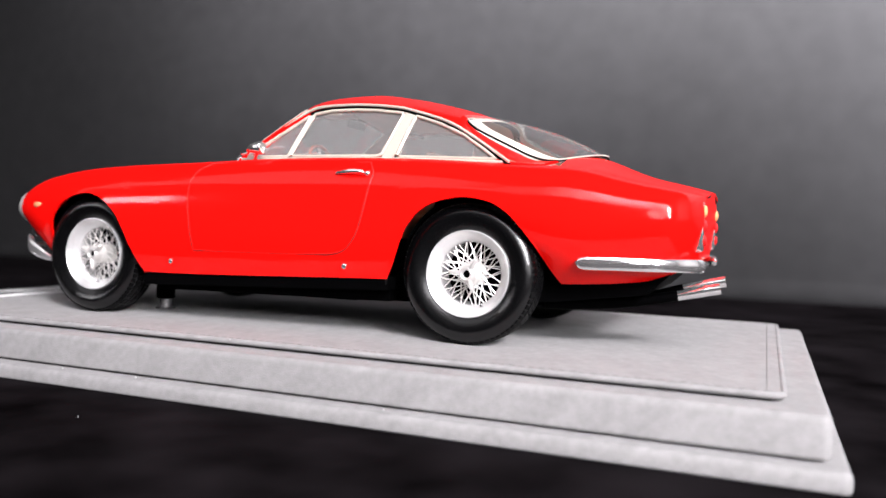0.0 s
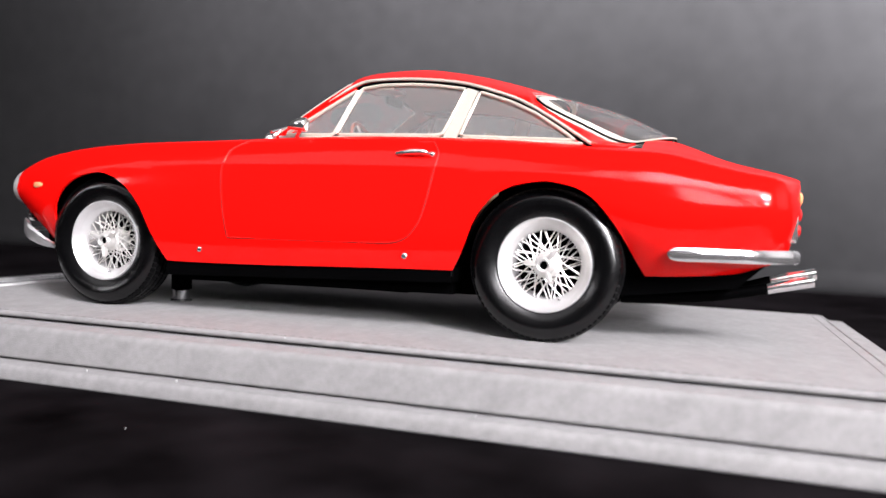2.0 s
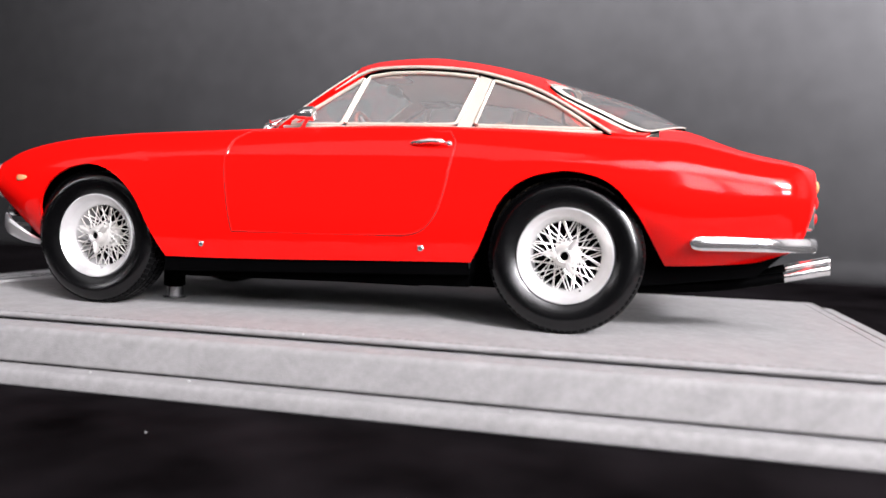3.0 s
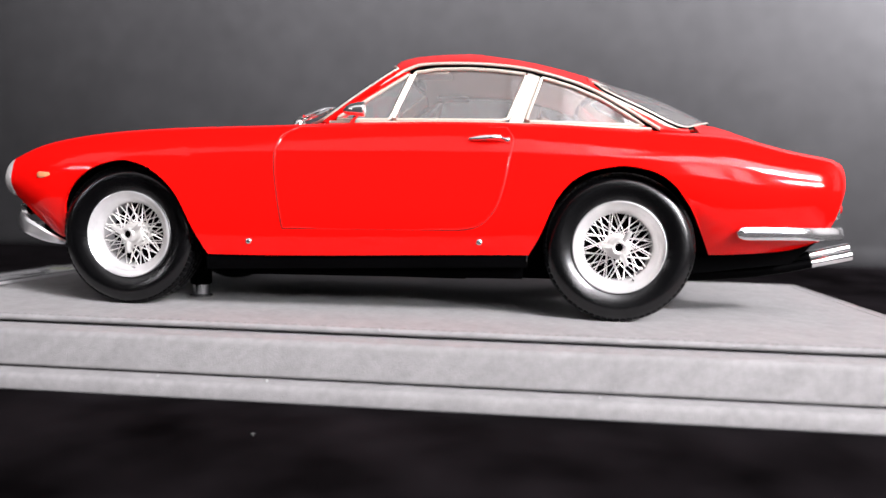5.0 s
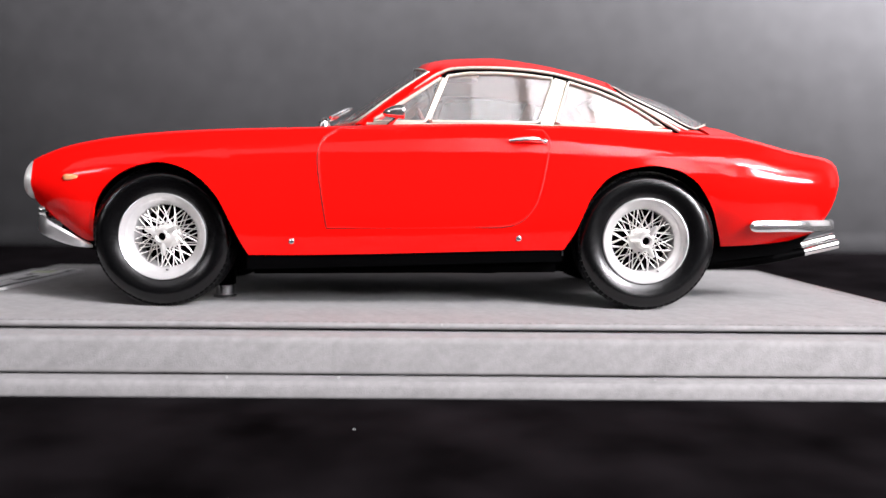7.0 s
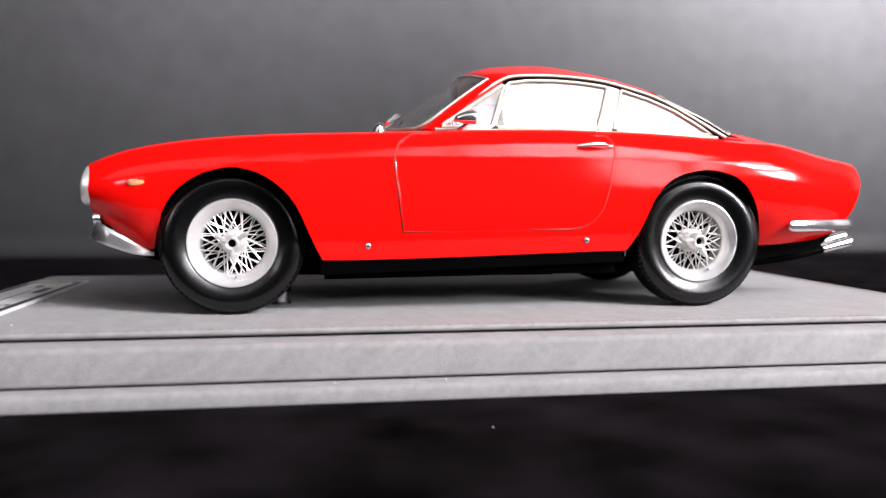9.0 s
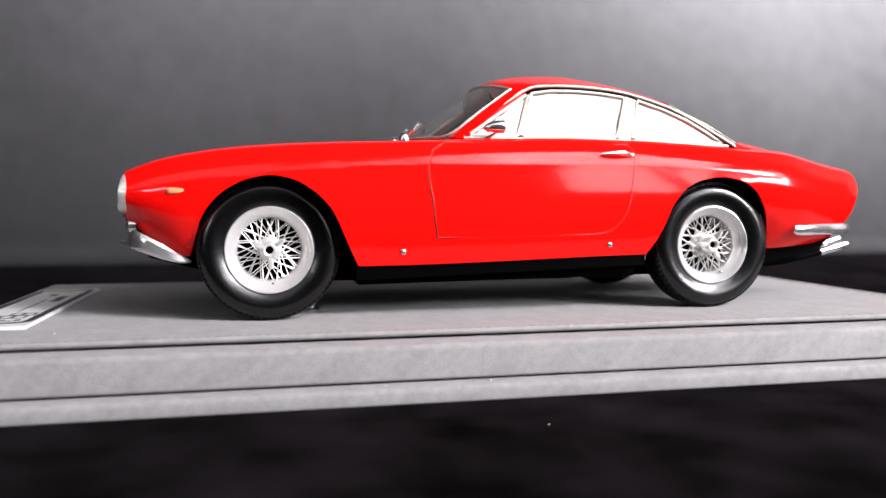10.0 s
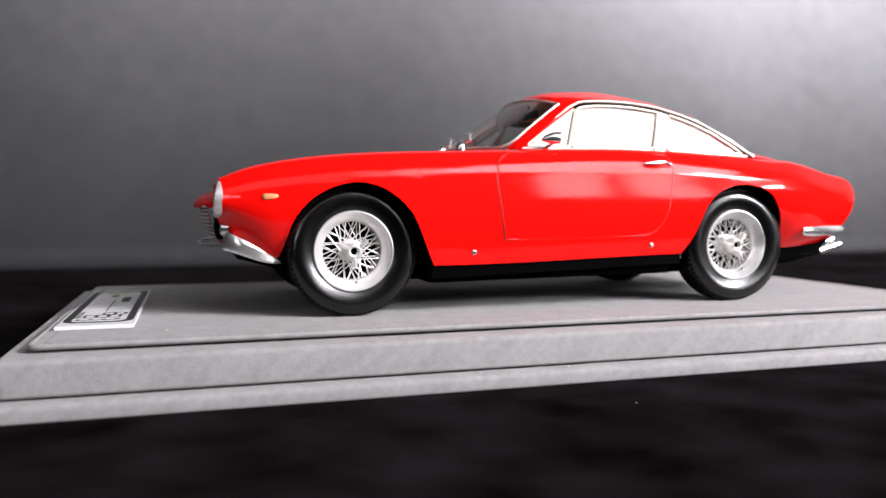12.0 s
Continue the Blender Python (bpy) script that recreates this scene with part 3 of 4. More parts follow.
# rear window
bm = bmesh.new()
grid(bm, [[rear_point(u, v) for u in np.linspace(-1, 1, 25)] for v in np.linspace(0, 1, 24)])
rw = pane("rear_window", bm, car, "wrap-around rear window with a pale sheen painted into the glass", HAZY_REAR)
edge = [rear_point(-1, v) + Vector((0, 0, 1.3 * math.sin(math.pi * v))) for v in np.linspace(0.1, 1, 24)] + [rear_point(u, 1) for u in np.linspace(-1, 1, 24)[1:]] + [rear_point(1, v) + Vector((0, 0, 1.3 * math.sin(math.pi * v))) for v in np.linspace(1, 0.1, 24)[1:]] + [rear_point(u, 0.02) - Vector((0, 0, 0.9)) for u in np.linspace(0.94, -0.94, 22)]
edge = [p + Vector((0, math.copysign(0.35, p.y), 0.05)) for p in edge]
trim("screen_trim", edge, 0.36, rw, "chrome rear window trim", closed=True)
bm = bmesh.new()
tube(bm, [p + Vector((0, math.copysign(0.45, p.y), -0.35)) for p in edge], 0.3, sides=8, closed=True)
part("window_seal", bm, BLACK, rw, "black rubber seal")

# pale lining inside the rear glass
bm = bmesh.new()
for side in (-1, 1):
    grid(bm, [[rear_point(side * w, v) - Vector((0, 0, 0.7)) for v in np.linspace(0.06, 0.98, 24)] for w in (0.98, 0.9, 0.8)])
grid(bm, [[rear_point(u, v) - Vector((0, 0, 0.7)) for u in np.linspace(-0.95, 0.95, 17)] for v in (0.02, 0.08)])
lining = part("window_lining", bm, CREAM, rw, "cream lining round the rear glass")
VENT = [(-9.6, 51.6), (5.3, 51.6), (10.3, 64.9)]
MAIN = [(6.0, 51.7), (36.8, 51.7), (41.5, 64.6), (33, 65.7), (25.8, 66.1), (17.3, 66.0), (11.3, 65.0)]
QUARTER = [(41.6, 51.5), (72.0, 50.6), (67.5, 53.8), (61.5, 57.6), (54.0, 61.0), (45.6, 63.7)]
for side in (-1, 1):
    for name, outline, label in (("vent_window", VENT, "triangular clear vent window"), ("side_window", MAIN, "clear side window"), ("quarter_window", QUARTER, "clear rear quarter window")):
        bm = bmesh.new()
        plate(bm, [(x, side * (glass_y(z) - 0.3), z) for x, z in outline], (0, -side * 0.3, 0))
        # only the near panes have the light haze painted in
        w = pane(name, bm, car, label, HAZY if side < 0 else GLASS)
        pts = []
        for i in range(len(outline)):
            a, b = Vector(outline[i]), Vector(outline[(i + 1) % len(outline)])
            for t in (0.04, 0.3, 0.6, 0.96):
                q = a.lerp(b, t)
                pts.append((q.x, side * glass_y(q.y), q.y))
        trim("window_frame", pts, 0.5, w, "chrome window frame", closed=True)
    bm = bmesh.new()
    plate(bm, [(x, side * (glass_y(z) + 0.25), z) for x, z in ((37.3, 51.2), (41.0, 51.2), (45.1, 63.9), (41.9, 64.9))], (0, -side * 0.5, 0))
    part("window_pillar", bm, SILVER, car, "broad chrome window pillar", smooth=False)
    bm = bmesh.new()
    rail = [p for p in drip_points(side) if p.x > 1.5]
    tube(bm, rail, [min(0.42, 0.12 + 0.06 * i) for i in range(len(rail))], sides=8)
    part("drip_rail", bm, SILVER, car, "chrome drip rail")
    bm = bmesh.new()
    tube(bm, smooth_path([(x + 0.35, side * (glass_y(z) + 0.2), z - 1.0) for x, z in DRIP[3:]], 6), 0.55, sides=8)
    part("window_gasket", bm, BLACK, car, "black window gasket")
    bm = bmesh.new()
    tube(bm, [(x, side * (glass_y(50.9) + 0.3), 50.9 - max(0, x - 36) * 0.028) for x in np.linspace(-11, 74, 30)], 0.4, sides=8)
    part("belt_trim", bm, SILVER, car, "chrome belt trim")

# black under-structure
bm = bmesh.new()
prof = [(-99, 17), (-99, 30), (-86, 40), (-60, 43.5), (-17, 43.5), (-15, 28), (50, 28), (52, 43.5), (100, 43.5), (118, 38), (121, 24), (112, 15.5), (90, 12.5), (60, 9.5), (-60, 9.5), (-84, 13)]
plate(bm, [(x, -30, z) for x, z in prof], (0, 60, 0))
part("under_tray", bm, BLACK, car, "black underside", smooth=False)
bm = bmesh.new()
plate(bm, [(x, -39, z) for x, z in ((-42, 9.0), (42, 10.1), (42, 15.0), (-42, 13.0))], (0, 78, 0))
part("floor_pan", bm, BLACK, car, "black floor pan", smooth=False)
for x0, x1 in ((-22, 0.5), (4.5, 26)):
    bm = bmesh.new()
    box(bm, x0, x1, -29.5, 10, 8.7, 9.45)
    part("floor_plate", bm, BLACK, car, "black floor plate", smooth=False)
for side in (-1, 1):
    bm = bmesh.new()
    plate(bm, [(x, side * 43.6, z) for x, z in ((-43, 15.2), (43.2, 17.1), (43.2, 13.6), (-43, 10.6))], (0, -side * 14, 0))
    part("sill", bm, BLACK, car, "black sill strip", smooth=False)
    # thin steel strip put in as the highlight at the sill's rear end
    bm = bmesh.new()
    box(bm, 42.9, 43.35, side * 43.7 - 0.3, side * 43.7 + 0.3, 15.2, 16.9)
    part("sill_highlight", bm, STEEL, car, "steel strip drawn as the highlight at the sill's end", smooth=False)
    for x, z in ((-30.3, 18.6), (30.9, 19.9)):
        bm = bmesh.new()
        revolve(bm, [(-0.5, 0.0), (-0.5, 0.55), (-0.35, 0.75), (0.2, 0.75), (0.2, 0.0)], 16)
        part("jacking_cap", bm, CHROME, car, "small chrome sill rivet", at=pose(x * MM, side * side_y(x, z) * MM, z * MM, 0, 0, 0 if side < 0 else 180))
    bm = bmesh.new()
    tube(bm, smooth_path([(-92.4, side * (side_y(-92.4, 35.2) + 0.0), 35.2), (-91.2, side * (side_y(-91.2, 35.2) + 0.2), 35.2), (-89.4, side * (side_y(-89.4, 35.3) + 0.2), 35.3), (-88.0, side * (side_y(-88, 35.4) - 0.1), 35.4)], 4), [0.4, 0.75, 0.85, 0.9, 0.9, 0.88, 0.84, 0.8, 0.7, 0.6, 0.5, 0.4, 0.15], sides=8, flat=0.5)
    part("side_marker", bm, ORANGE, car, "small orange side marker")

# black arch liners
for side in (-1, 1):
    for wx in (-66.7, 66.7):
        bm = bmesh.new()
        arc = [radians(a) for a in np.linspace(16, 164, 21)]
        rows = [[Vector((wx + r * math.cos(a), side * y, 18.7 + r * math.sin(a))) for y, r in ((29.5, 22.4), (37.5, 22.4), (37.5, 21.8), (29.5, 21.8))] for a in arc]
        grid(bm, rows, close_u=True)
        part("arch_liner", bm, BLACK, car, "black wheel arch liner")

# headlights
for side in (-1, 1):
    bm = bmesh.new()
    revolve(bm, [(1.6, 5.75), (-0.5, 5.75), (-1.1, 5.5), (-1.3, 5.1), (-0.9, 4.8), (1.6, 4.8)], 40, axis="x")
    hl = part("headlight", bm, PEARL, car, "round headlight in a chrome ring", at=pose(-0.1035, side * 0.0331, 0.0347, 0, 9, side * 7))
    bm = bmesh.new()
    revolve(bm, [(-1.9, 0.0), (-1.8, 1.6), (-1.5, 3.1), (-1.0, 4.2), (-0.4, 4.9), (0.9, 4.9), (0.9, 0.0)], 40, axis="x")
    part("lens", bm, LENS, hl, "clear domed lens")

# small lamps under the headlights
for side in (-1, 1):
    bm = bmesh.new()
    revolve(bm, [(1.5, 2.1), (-0.6, 2.1), (-1.2, 1.6), (-1.5, 0.8), (-1.6, 0.0)], 20, axis="x")
    part("front_indicator", bm, CHROME, car, "small round chrome front lamp", at=pose(-0.1024, side * 0.0325, 0.0258, 0, 0, side * 14))

# grille
bm = bmesh.new()
box(bm, -104.2, -100, -22, 22, 22.5, 32.5)
gr = part("grille", bm, BLACK, car, "chrome egg-crate grille in a black mouth", smooth=False)
for k in range(9):
    z = 23.2 + k * 1.15
    bm = bmesh.new()
    tube(bm, [(-106.6 - 2.6 * (k / 8) + 1.6 * (y / 23) ** 2, y, z) for y in np.linspace(-23, 23, 13)], 0.34, sides=6)
    part("grille_bar", bm, PEARL, gr)
for k in range(17):
    y = -22 + 2.75 * k
    bm = bmesh.new()
    tube(bm, [(-106.3 + 1.6 * (y / 23) ** 2, y, 23), (-108.9 + 1.6 * (y / 23) ** 2, y, 32.6)], 0.25, sides=6)
    part("grille_bar", bm, SATIN, gr)

# bumpers
def blade(name, pts, heights, depth, side, label, mat=CHROME, faceted=False):
    arc = (-math.pi / 2, -1.05, -0.12, 0.75, math.pi / 2) if faceted else np.linspace(-math.pi / 2, math.pi / 2, 9)
    path = smooth_path(pts, 6)
    n = len(path)
    rows = []
    for i, p in enumerate(path):
        t = i / (n - 1)
        k = t * (len(heights) - 1)
        j = min(int(k), len(heights) - 2)
        h = lerp(heights[j], heights[j + 1], k - j)
        d = (path[min(i + 1, n - 1)] - path[max(i - 1, 0)])
        out = Vector((d.y, -d.x, 0)).normalized()
        rows.append([p + out * (depth * math.cos(a)) * (0.35 + 0.65 * min(1, h / 3)) + Vector((0, 0, h / 2 * math.sin(a))) for a in arc] + [p + Vector((0, 0, 0.3 * h)) - out * 0.4, p - Vector((0, 0, 0.3 * h)) - out * 0.4])
    bm = bmesh.new()
    v = grid(bm, rows, close_u=True)
    bm.faces.new(v[0])
    bm.faces.new(v[-1])
    if side > 0:
        for w in bm.verts:
            w.co.y *= -1
    return part(name, bm, mat, car, label, sharp=24 if faceted else 50)


for side in (-1, 1):
    blade("front_bumper", [(-87.2, -37.6, 16.2), (-90.5, -39.2, 17.4), (-94, -39.8, 19.0), (-98.4, -39.3, 21.0), (-101.4, -37.2, 22.2), (-102.7, -35.4, 21.9), (-103.6, -33.4, 21.2), (-107.2, -22, 20.9), (-109.2, -11, 20.6), (-110, -3, 20.4)], [0.8, 2.6, 4.0, 4.9, 5.4, 4.4, 1.4, 0.9, 0.8, 0.7], 1.5, side, "curved chrome front quarter bumper", BRUSHED, True)
    blade("rear_bumper", [(126.0, -23.4, 23.6), (126.0, -24.6, 23.6), (125.6, -27.2, 23.6), (123.6, -30.6, 23.7), (119.6, -34.2, 23.7), (113.5, -37.6, 23.7), (105, -39.7, 23.7), (99, -40.6, 23.6), (97.0, -40.8, 23.6), (96.1, -40.8, 23.6), (95.7, -40.7, 23.6)], [1.0, 2.6, 3.3, 3.4, 3.3, 3.3, 3.3, 3.3, 3.0, 2.2, 0.9], 1.6, side, "rounded chrome rear quarter bumper")
    # tail lamps
    bm = bmesh.new()
    box(bm, 122.4, 125.5, side * 24.4 - 2.0, side * 24.4 + 2.0, 27.2, 40.6, 0.9, 3)
    tl = part("tail_lamp", bm, CHROME, car, "upright chrome tail lamp", at=pose(0, 0, 0))
    for z, m, nm, r in ((38.0, ORANGE, "indicator_lens", 1.6), (34.1, REDLENS, "red_lens", 1.7), (30.2, REDLENS, "red_lens", 1.5)):
        bm = bmesh.new()
        bmesh.ops.create_uvsphere(bm, u_segments=14, v_segments=10, radius=r, matrix=Matrix.Translation((125.6, side * 24.4, z)) @ Matrix.Diagonal((0.45, 1, 1, 1)))
        part(nm, bm, m, tl)

# exhausts
for y, dx, dz in ((-22.5, 0, 0), (-17.8, 1.0, 1.7)):
    a, b = Vector((119.2 + dx, y, 15.3 + dz)), Vector((130.0 + dx, y + 0.8, 17.8 + dz))
    bm = bmesh.new()
    d = (b - a)
    tube(bm, [a, a + d * 0.5, b], [1.3, 1.4, 1.45], sides=20)
    tube(bm, [b + d * 0.002, b + d * 0.004], 1.12, sides=16)
    ex = part("exhaust_tip", bm, CHROME, car, "slash-cut chrome exhaust tip")
    bm = bmesh.new()
    tube(bm, smooth_path([(84, y - 3, 11.6), (93, y - 2.4, 11.8), (106, y - 1, 12.9), a + d * 0.02], 5), [1.9 - 0.5 * i / 15 for i in range(16)], sides=14)
    part("exhaust_pipe", bm, BLACK, ex, "black exhaust pipe")

# door mirror on the near side
bm = bmesh.new()
tube(bm, smooth_path([(-6.2, -41.6, 53.2), (-4.8, -41.8, 53.6), (-2.8, -42, 53.9), (-0.9, -42, 53.9), (-0.2, -42, 53.9)], 3), [0.25, 0.7, 1.0, 1.25, 1.45, 1.6, 1.75, 1.85, 1.9, 1.95, 1.95, 1.8, 1.6], sides=14)
mi = part("door_mirror", bm, CHROME, car, "bullet-shaped chrome door mirror")
bm = bmesh.new()
tube(bm, [(-2.2, -41.8, 52.6), (-3.6, -40.6, 51.4), (-4.6, -39.4, 50.4)], [0.5, 0.45, 0.8], sides=8)
part("stalk", bm, CHROME, mi, "chrome mirror stalk")

# wipers
for y in (-18.5, 3):
    bm = bmesh.new()
    tube(bm, [(-25.4, y, 51.2), (-25.2, y, 52.4), (-24.9, y, 53.6), (-24.8, y, 54.2)], [1.9, 1.8, 1.3, 0.5], sides=14)
    wp = part("wiper", bm, CHROME, car, "chrome windscreen wiper")
    bm = bmesh.new()
    tube(bm, smooth_path([(-25.0, y, 53.0), (-21.6, y + 3, 54.8), (-18.6, y + 7, 57.0)], 4), 0.6, sides=8)
    tube(bm, smooth_path([(-23.0, y - 3, 54.0), (-19.6, y + 7, 57.2), (-18.6, y + 15, 58.4)], 4), 0.45, sides=8)
    part("blade", bm, CHROME, wp)

# interior
for y in (-26, 26):
    bm = bmesh.new()
    box(bm, 10.5, 20.5, y - 5, y + 5, 64.6, 65.8, 0.5, 2)
    part("sun_visor", bm, TAUPE, car, "dark brown sun visor", at=pose(0, 0, 0))
for y in (-16, 16):
    bm = bmesh.new()
    box(bm, 22, 42, y - 11, y + 11, 28, 36, 2.5, 3)
    st = part("seat", bm, TAN, car, "tan leather seat")
    bm = bmesh.new()
    rows = []
    for t in np.linspace(0, 1, 10):
        w = 11 * (1 - 0.35 * t ** 3)
        rows.append([Vector((38 + 8 * t + 2.2 * math.sin(a), y + w * math.cos(a), 33 + 21 * t)) for a in np.linspace(0, math.tau, 16, endpoint=False)])
    v = grid(bm, rows, close_u=True)
    bm.faces.new(v[0])
    bm.faces.new(v[-1])
    part("backrest", bm, TAN, st)
bm = bmesh.new()
box(bm, 7.6, 9.0, -6, 6, 64.6, 67.4, 0.6, 3)
tube(bm, [(8.2, 0, 67.2), (7.4, 0, 69.6)], 0.5, sides=8)
part("rear_view_mirror", bm, BLACK, car, "small dark rear-view mirror")
bm = bmesh.new()
box(bm, -16, -4, -30, 30, 38, 50.8, 2, 3)
part("dashboard", bm, BLACK, car, "black dashboard")
bm = bmesh.new()
box(bm, 60, 97, -26, 26, 44, 48.5, 1)
part("rear_shelf", bm, BEIGE, car, "pale rear shelf")
bm = bmesh.new()
ring = [Vector((0, 8.2 * math.cos(a), 8.2 * math.sin(a))) for a in np.linspace(0, math.tau, 40, endpoint=False)]
tube(bm, ring, 0.55, sides=8, closed=True)
sw = part("steering_wheel", bm, WOOD, car, "wooden-rimmed steering wheel", at=pose(0.006, -0.016, 0.0495, 0, -22, 0))
for k in range(3):
    a = math.tau * k / 3 + math.pi / 2
    bm = bmesh.new()
    tube(bm, [(0, 0, 0), (0, 8 * math.cos(a), 8 * math.sin(a))], 0.4, sides=6)
    part("spoke", bm, SATIN, sw)

# ---- wheels ----
def wheel_thing():
    bm = bmesh.new()
    revolve(bm, [(-4.7, 11.9), (-5.0, 11.8), (-5.05, 11.6), (-4.8, 11.3), (-4.3, 10.9), (-3.9, 10.5), (-3.75, 10.4), (-3.6, 10.15), (-3.3, 9.9), (-2.5, 9.15), (-2.0, 8.8), (-1.7, 8.7), (0.6, 8.5), (3.8, 8.5), (4.2, 9.8), (4.4, 11.6), (4.8, 12.0),
                 (4.3, 12.0), (3.9, 10.6), (1.2, 10.3), (-1.0, 10.6), (-3.4, 11.3), (-4.3, 12.0), (-4.7, 11.9)], 80)
    w = part("wheel", bm, SATIN, car, "polished wire-spoke wheel")
    # tyre
    bm = bmesh.new()
    prof = [(-4.2, 11.4), (-4.5, 11.8), (-4.95, 12.6), (-5.4, 13.6), (-5.75, 14.7), (-5.88, 15.7), (-5.78, 16.6), (-5.46, 17.4), (-5.0, 18.05), (-4.4, 18.6), (-3.8, 18.92), (-3.4, 19.05), (0, 19.1), (3.4, 19.05), (4.3, 18.85), (4.9, 18.1), (5.5, 16.1), (5.5, 13.9), (4.9, 12.2), (4.2, 11.4), (-4.2, 11.4)]
    revolve(bm, prof, 96)
    part("tyre", bm, RUBBER, w, "black rubber tyre with block tread", sharp=30)
    bm = bmesh.new()
    for k in range(72):
        a = math.tau * k / 72
        for row, (s0, s1, r0, r1) in enumerate(((-4.75, -3.5, 18.1, 19.2), (-3.0, -1.3, 18.8, 19.28), (-0.8, 0.8, 18.8, 19.28), (1.3, 3.0, 18.8, 19.28), (3.5, 4.75, 18.1, 19.2))):
            a0 = a + (0.5 if row % 2 else 0) * math.tau / 72
            half = 0.034
            c = []
            for r, s_in in ((r0, 0), (r1, 0.12)):
                for da, s in ((-half, s0 + s_in), (half, s0 + s_in), (half, s1 - s_in), (-half, s1 - s_in)):
                    rr = r - (0.42 if r == r1 and ((row == 0 and s < -4.2) or (row == 4 and s > 4.2)) else 0)
                    c.append(bm.verts.new((rr * math.cos(a0 + da), s, rr * math.sin(a0 + da))))
            for q in ((4, 5, 6, 7), (0, 1, 5, 4), (1, 2, 6, 5), (2, 3, 7, 6), (3, 0, 4, 7)):
                bm.faces.new([c[i] for i in q])
    part("tread", bm, MATT_RUBBER, w, "matt block tread", smooth=False)
    # hub and knock-off nut
    bm = bmesh.new()
    revolve(bm, [(-3.8, 0.0), (-3.8, 2.1), (-3.5, 2.4), (-2.6, 2.6), (-2.4, 3.0), (-2.0, 3.1), (-1.7, 2.6), (1.5, 2.7), (1.8, 3.4), (2.6, 3.4), (2.8, 0.0)], 32)
    part("hub", bm, PEARL, w, "chrome hub")
    bm = bmesh.new()
    revolve(bm, [(-4.3, 0.0), (-4.3, 1.05), (-5.3, 1.1), (-5.55, 1.35), (-5.6, 1.6), (-5.4, 2.0), (-4.9, 2.3), (-4.2, 2.5), (-3.7, 2.5), (-3.7, 0.0)], 28)
    for k in range(3):
        a = math.tau * k / 3 + math.pi / 2
        e = Vector((math.cos(a), 0, math.sin(a)))
        tube(bm, [e * 1.5 + Vector((0, -4.5, 0)), e * 2.8 + Vector((0, -4.7, 0)), e * 4.0 + Vector((0, -4.9, 0)), e * 4.8 + Vector((0, -5.1, 0)), e * 5.1 + Vector((0, -5.15, 0))], [1.0, 1.15, 1.1, 0.85, 0.35], sides=10, flat=0.62, up=(0, 1, 0))
    part("knock_off", bm, PEARL, w, "three-eared chrome knock-off nut")
    # black disc stands for the shade inside the nut's hole
    bm = bmesh.new()
    revolve(bm, [(-4.4, 0.0), (-4.42, 0.5), (-4.36, 1.08), (-4.25, 1.1), (-4.25, 0.0)], 20)
    part("nut_hole_dark", bm, BLACK, w, "black disc for the dark of the hole in the nut")
    # valve
    a = radians(-30)
    bm = bmesh.new()
    tube(bm, [(9.5 * math.cos(a), -2.2, 9.5 * math.sin(a)), (9.3 * math.cos(a), -3.4, 9.3 * math.sin(a)), (9.2 * math.cos(a), -3.9, 9.2 * math.sin(a))], [0.32, 0.28, 0.22], sides=8)
    part("valve", bm, STEEL, w, "small tyre valve")
    # spokes
    kinds = []
    for a_hub, r_hub, s_hub, r_rim, s_rim in ((1.25, 2.6, -2.4, 8.75, -1.4), (-1.25, 2.6, -2.2, 8.75, -1.0), (0.5, 3.2, 2.0, 8.65, 0.4), (-0.5, 3.2, 2.2, 8.65, 0.0)):
        bm = bmesh.new()
        turn = math.pi * len(kinds) / 32
        tube(bm, [Matrix.Rotation(turn, 3, "Y") @ Vector(q) for q in ((r_hub * math.cos(a_hub), s_hub, r_hub * math.sin(a_hub)), (r_rim, s_rim, 0))], 0.155, sides=6)
        kinds.append(part("spoke", bm, PEARL, w))
    for j, ob in enumerate(kinds):
        count = 16 if j < 2 else 12
        for k in range(1, count):
            o = ob.copy()
            scene.collection.objects.link(o)
            o.matrix_basis = pose(0, 0, 0, 0, 360 * k / count, 0)
    # black disc added for the shade inside the wheel
    bm = bmesh.new()
    revolve(bm, [(2.9, 0.0), (2.9, 8.3), (3.6, 8.3), (3.6, 0.0)], 32)
    part("dark_backing", bm, BLACK, w, "black disc for the dark behind the spokes")
    return w


wheel = wheel_thing()
wheel.matrix_basis = pose(-0.0663, -0.0375, 0.0193, 0, 55, 0)
copy_thing(wheel, pose(0.0664, -0.0375, 0.0193, 0, 35, 0))
copy_thing(wheel, pose(-0.0663, 0.0375, 0.0193, 0, 40, 180))
copy_thing(wheel, pose(0.0664, 0.0375, 0.0193, 0, 5, 180))

# ---- small things ----
post = tagged(empty("mounting_post", pose(-0.055, -0.013, TOP * MM)), label="short metal mounting post under the model", category="fixing post")
bm = bmesh.new()
revolve(bm, [(0.0, 0.0), (0.0, 3.4), (0.5, 3.4), (0.7, 2.7), (3.6, 2.6), (3.9, 2.2), (4.0, 0.0)], 28, axis="z")
part("collar", bm, STEEL, post, "polished steel collar")
bm = bmesh.new()
revolve(bm, [(3.9, 0.0), (3.9, 3.2), (9.6, 3.2), (9.6, 0.0)], 24, axis="z")
part("spacer", bm, BLACK, post, "black spacer")

# name plate
plq = tagged(empty("name_plate", pose(-0.1365, 0.008, TOP * MM)), label="white metal name plate with black frame on the base", category="name plate")
bm = bmesh.new()
box(bm, -9.8, 9.8, -46, 46, 0, 1.0, 0.2)
part("plate", bm, WHITE, plq, smooth=False)


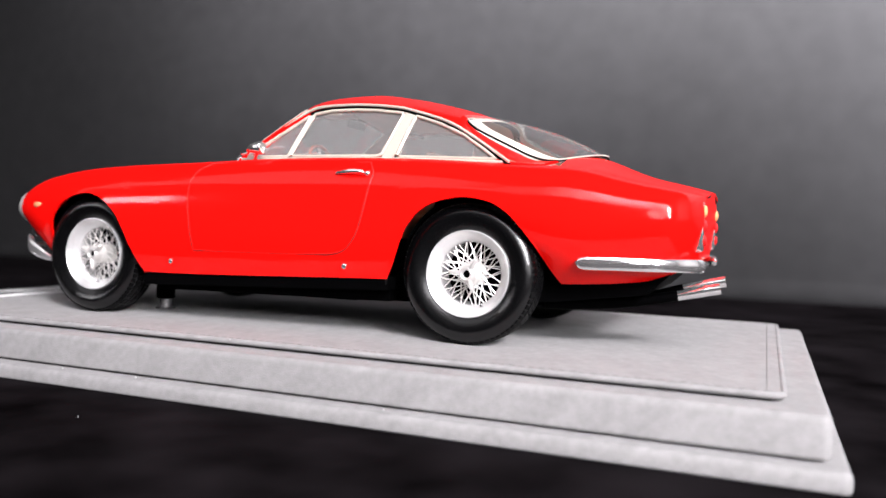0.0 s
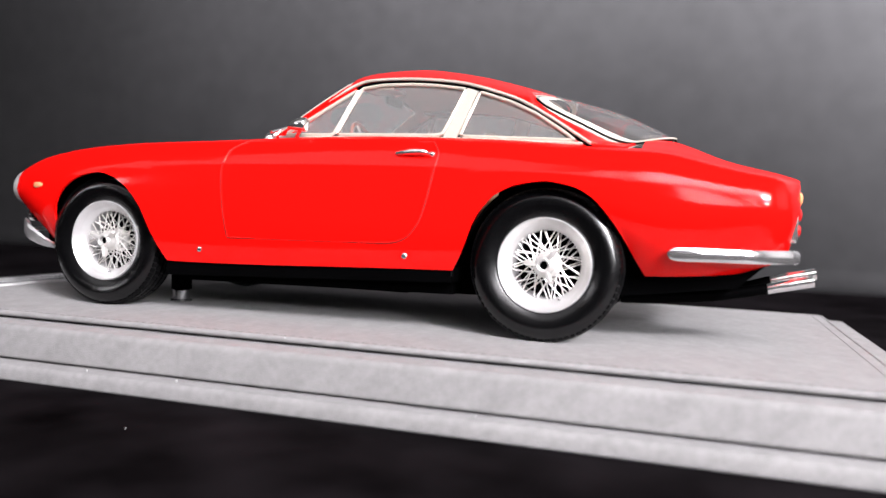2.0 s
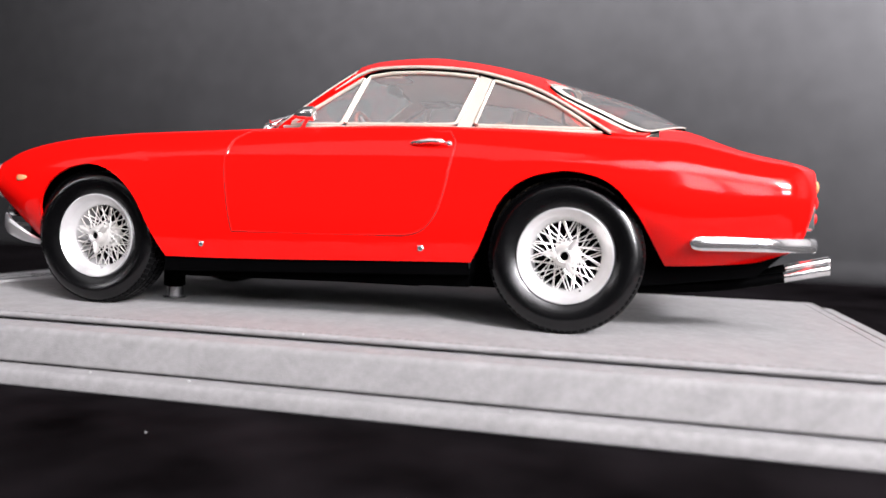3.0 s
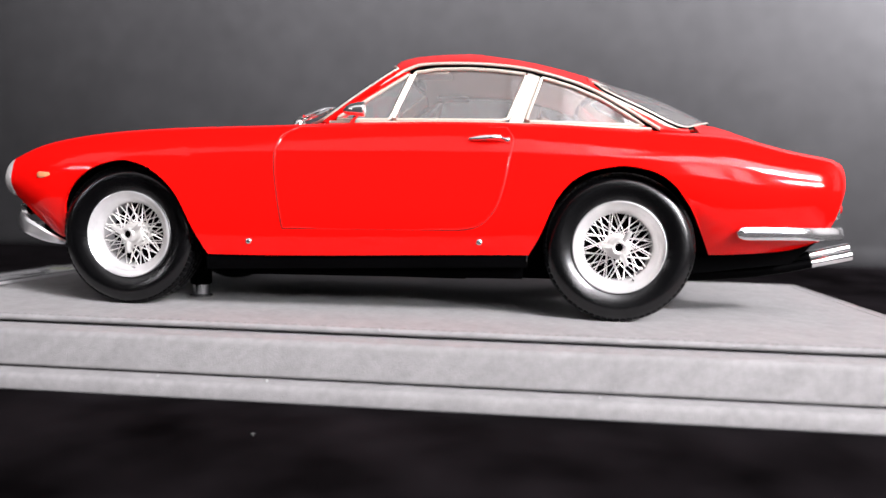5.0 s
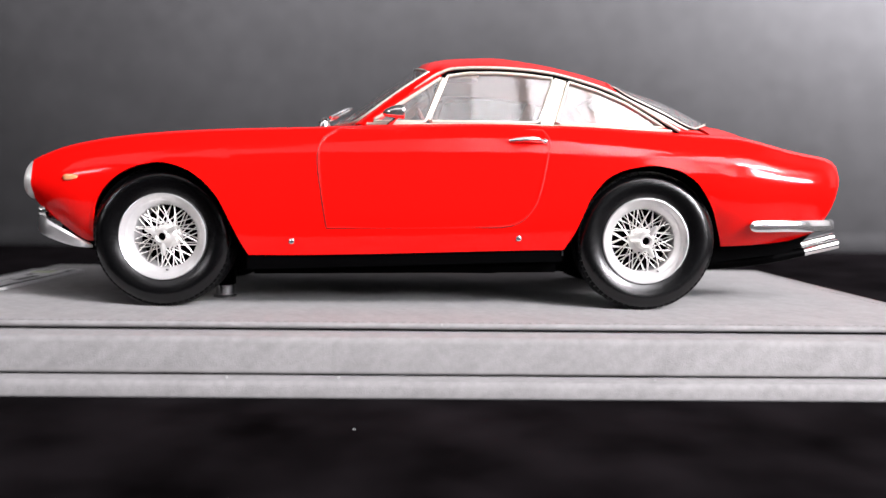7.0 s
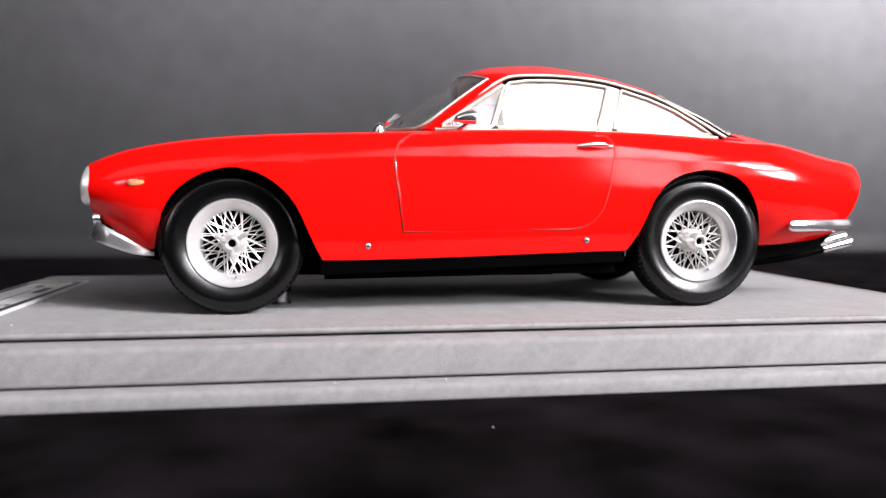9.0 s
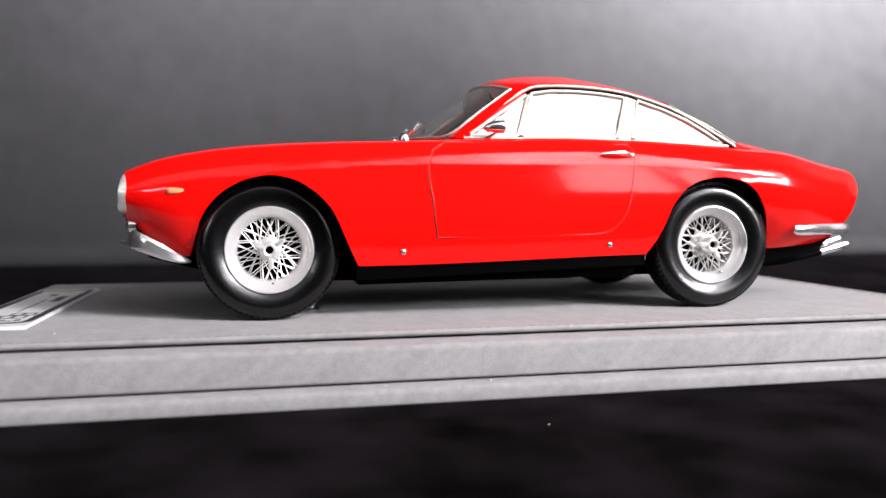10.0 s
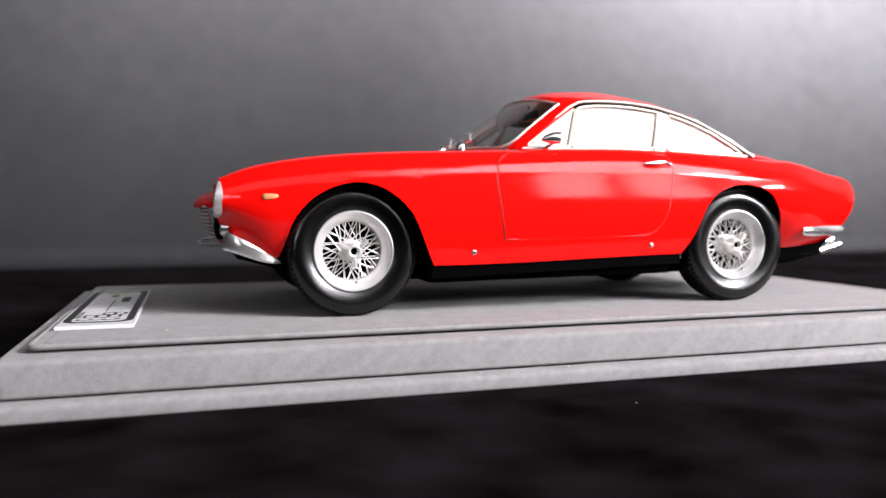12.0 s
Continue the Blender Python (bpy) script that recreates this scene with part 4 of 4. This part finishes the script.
def bar(x0, x1, y0, y1, mat=INK, name="print"):
    bm = bmesh.new()
    box(bm, x0, x1, y0, y1, 0.95, 1.06)
    return part(name, bm, mat, plq, smooth=False)


def frame_ring(hx, hy, r, w, cy=0.0):
    """A flat rounded frame of printed ink."""
    rings = []
    for inset in (0.0, w):
        ring = []
        for sx, sy, a0 in ((1, 1, 0), (-1, 1, 90), (-1, -1, 180), (1, -1, 270)):
            for k in range(7):
                a = radians(a0 + 15 * k)
                rr = max(r - inset, 0.3)
                ring.append(Vector((sx * (hx - r) + rr * math.cos(a), cy + sy * (hy - r) + rr * math.sin(a), 1.05)))
        rings.append(ring)
    bm = bmesh.new()
    grid(bm, rings, close_u=True)
    geom = bmesh.ops.extrude_face_region(bm, geom=list(bm.faces))["geom"]
    bmesh.ops.translate(bm, vec=(0, 0, -0.12), verts=[g for g in geom if isinstance(g, bmesh.types.BMVert)])
    return part("print", bm, INK, plq, smooth=False)


frame_ring(9.1, 41.5, 5.0, 2.1, 1.0)
bar(-8.9, 8.9, 40.5, 42.5)
bar(-0.2, 0.2, -16, 14)
bar(2.2, 4.8, 8, 22)
bar(-2.0, 0.2, 24, 29)
bar(-4.5, 3.5, 33, 38.5, GREEN)
for cx, cy, h in ((0.2, -27.5, 3.2), (3.4, -27.5, 3.2), (-3.0, -27.5, 3.2), (1.6, -21.8, 2.6), (4.6, -22.2, 2.6)):
    frame_ring_at = frame_ring(1.9, h, 1.4, 0.75, cy)
    frame_ring_at.location.x = cx * MM
bar(-6.0, 5.4, -35.5, -33.2)
for k in range(3):
    bar(-5.0 + 3.4 * k, -2.8 + 3.4 * k, -34.9, -33.8, WHITE, "lettering").location.z = 0.00008
for k in range(4):
    bar(-6.9, -5.4, -30 + 3.6 * k, -28.2 + 3.6 * k)

# stitching along the top panel
bm = bmesh.new()
box(bm, -0.7, 0.7, -0.11, 0.11, -0.1, 0.07)
first = part("stitch", bm, THREAD, base, "grey thread stitch", smooth=False, at=pose(-0.144, -0.0585, TOP * MM))
spots = [(-143.5 + 2.4 * k, -58.5, 0) for k in range(1, 120)] + [(142.0, -58.0 + 2.4 * k, 90) for k in range(58)] + [(-145.0, -58.0 + 2.4 * k, 90) for k in range(58)]
for x, y, r in spots:
    o = first.copy()
    scene.collection.objects.link(o)
    o.matrix_basis = pose(x * MM, y * MM, TOP * MM, 0, 0, r)

# specks of lint
bm = bmesh.new()
for x, y, z, r in ((-14.1, -70.2, 4.7, 0.3), (-40, -70.6, 4.7, 0.25), (-8.1, -95, 0.1, 0.16), (10, -62, 15.9, 0.2), (-118, -46, 15.9, 0.25), (60, -70.4, 4.7, 0.2), (150, 20, 0.2, 0.3)):
    bmesh.ops.create_icosphere(bm, subdivisions=1, radius=r, matrix=Matrix.Translation((x, y, z)))
tagged(part("lint", bm, LINT, None), label="specks of white lint on base and table", category="lint", kind="stuff")
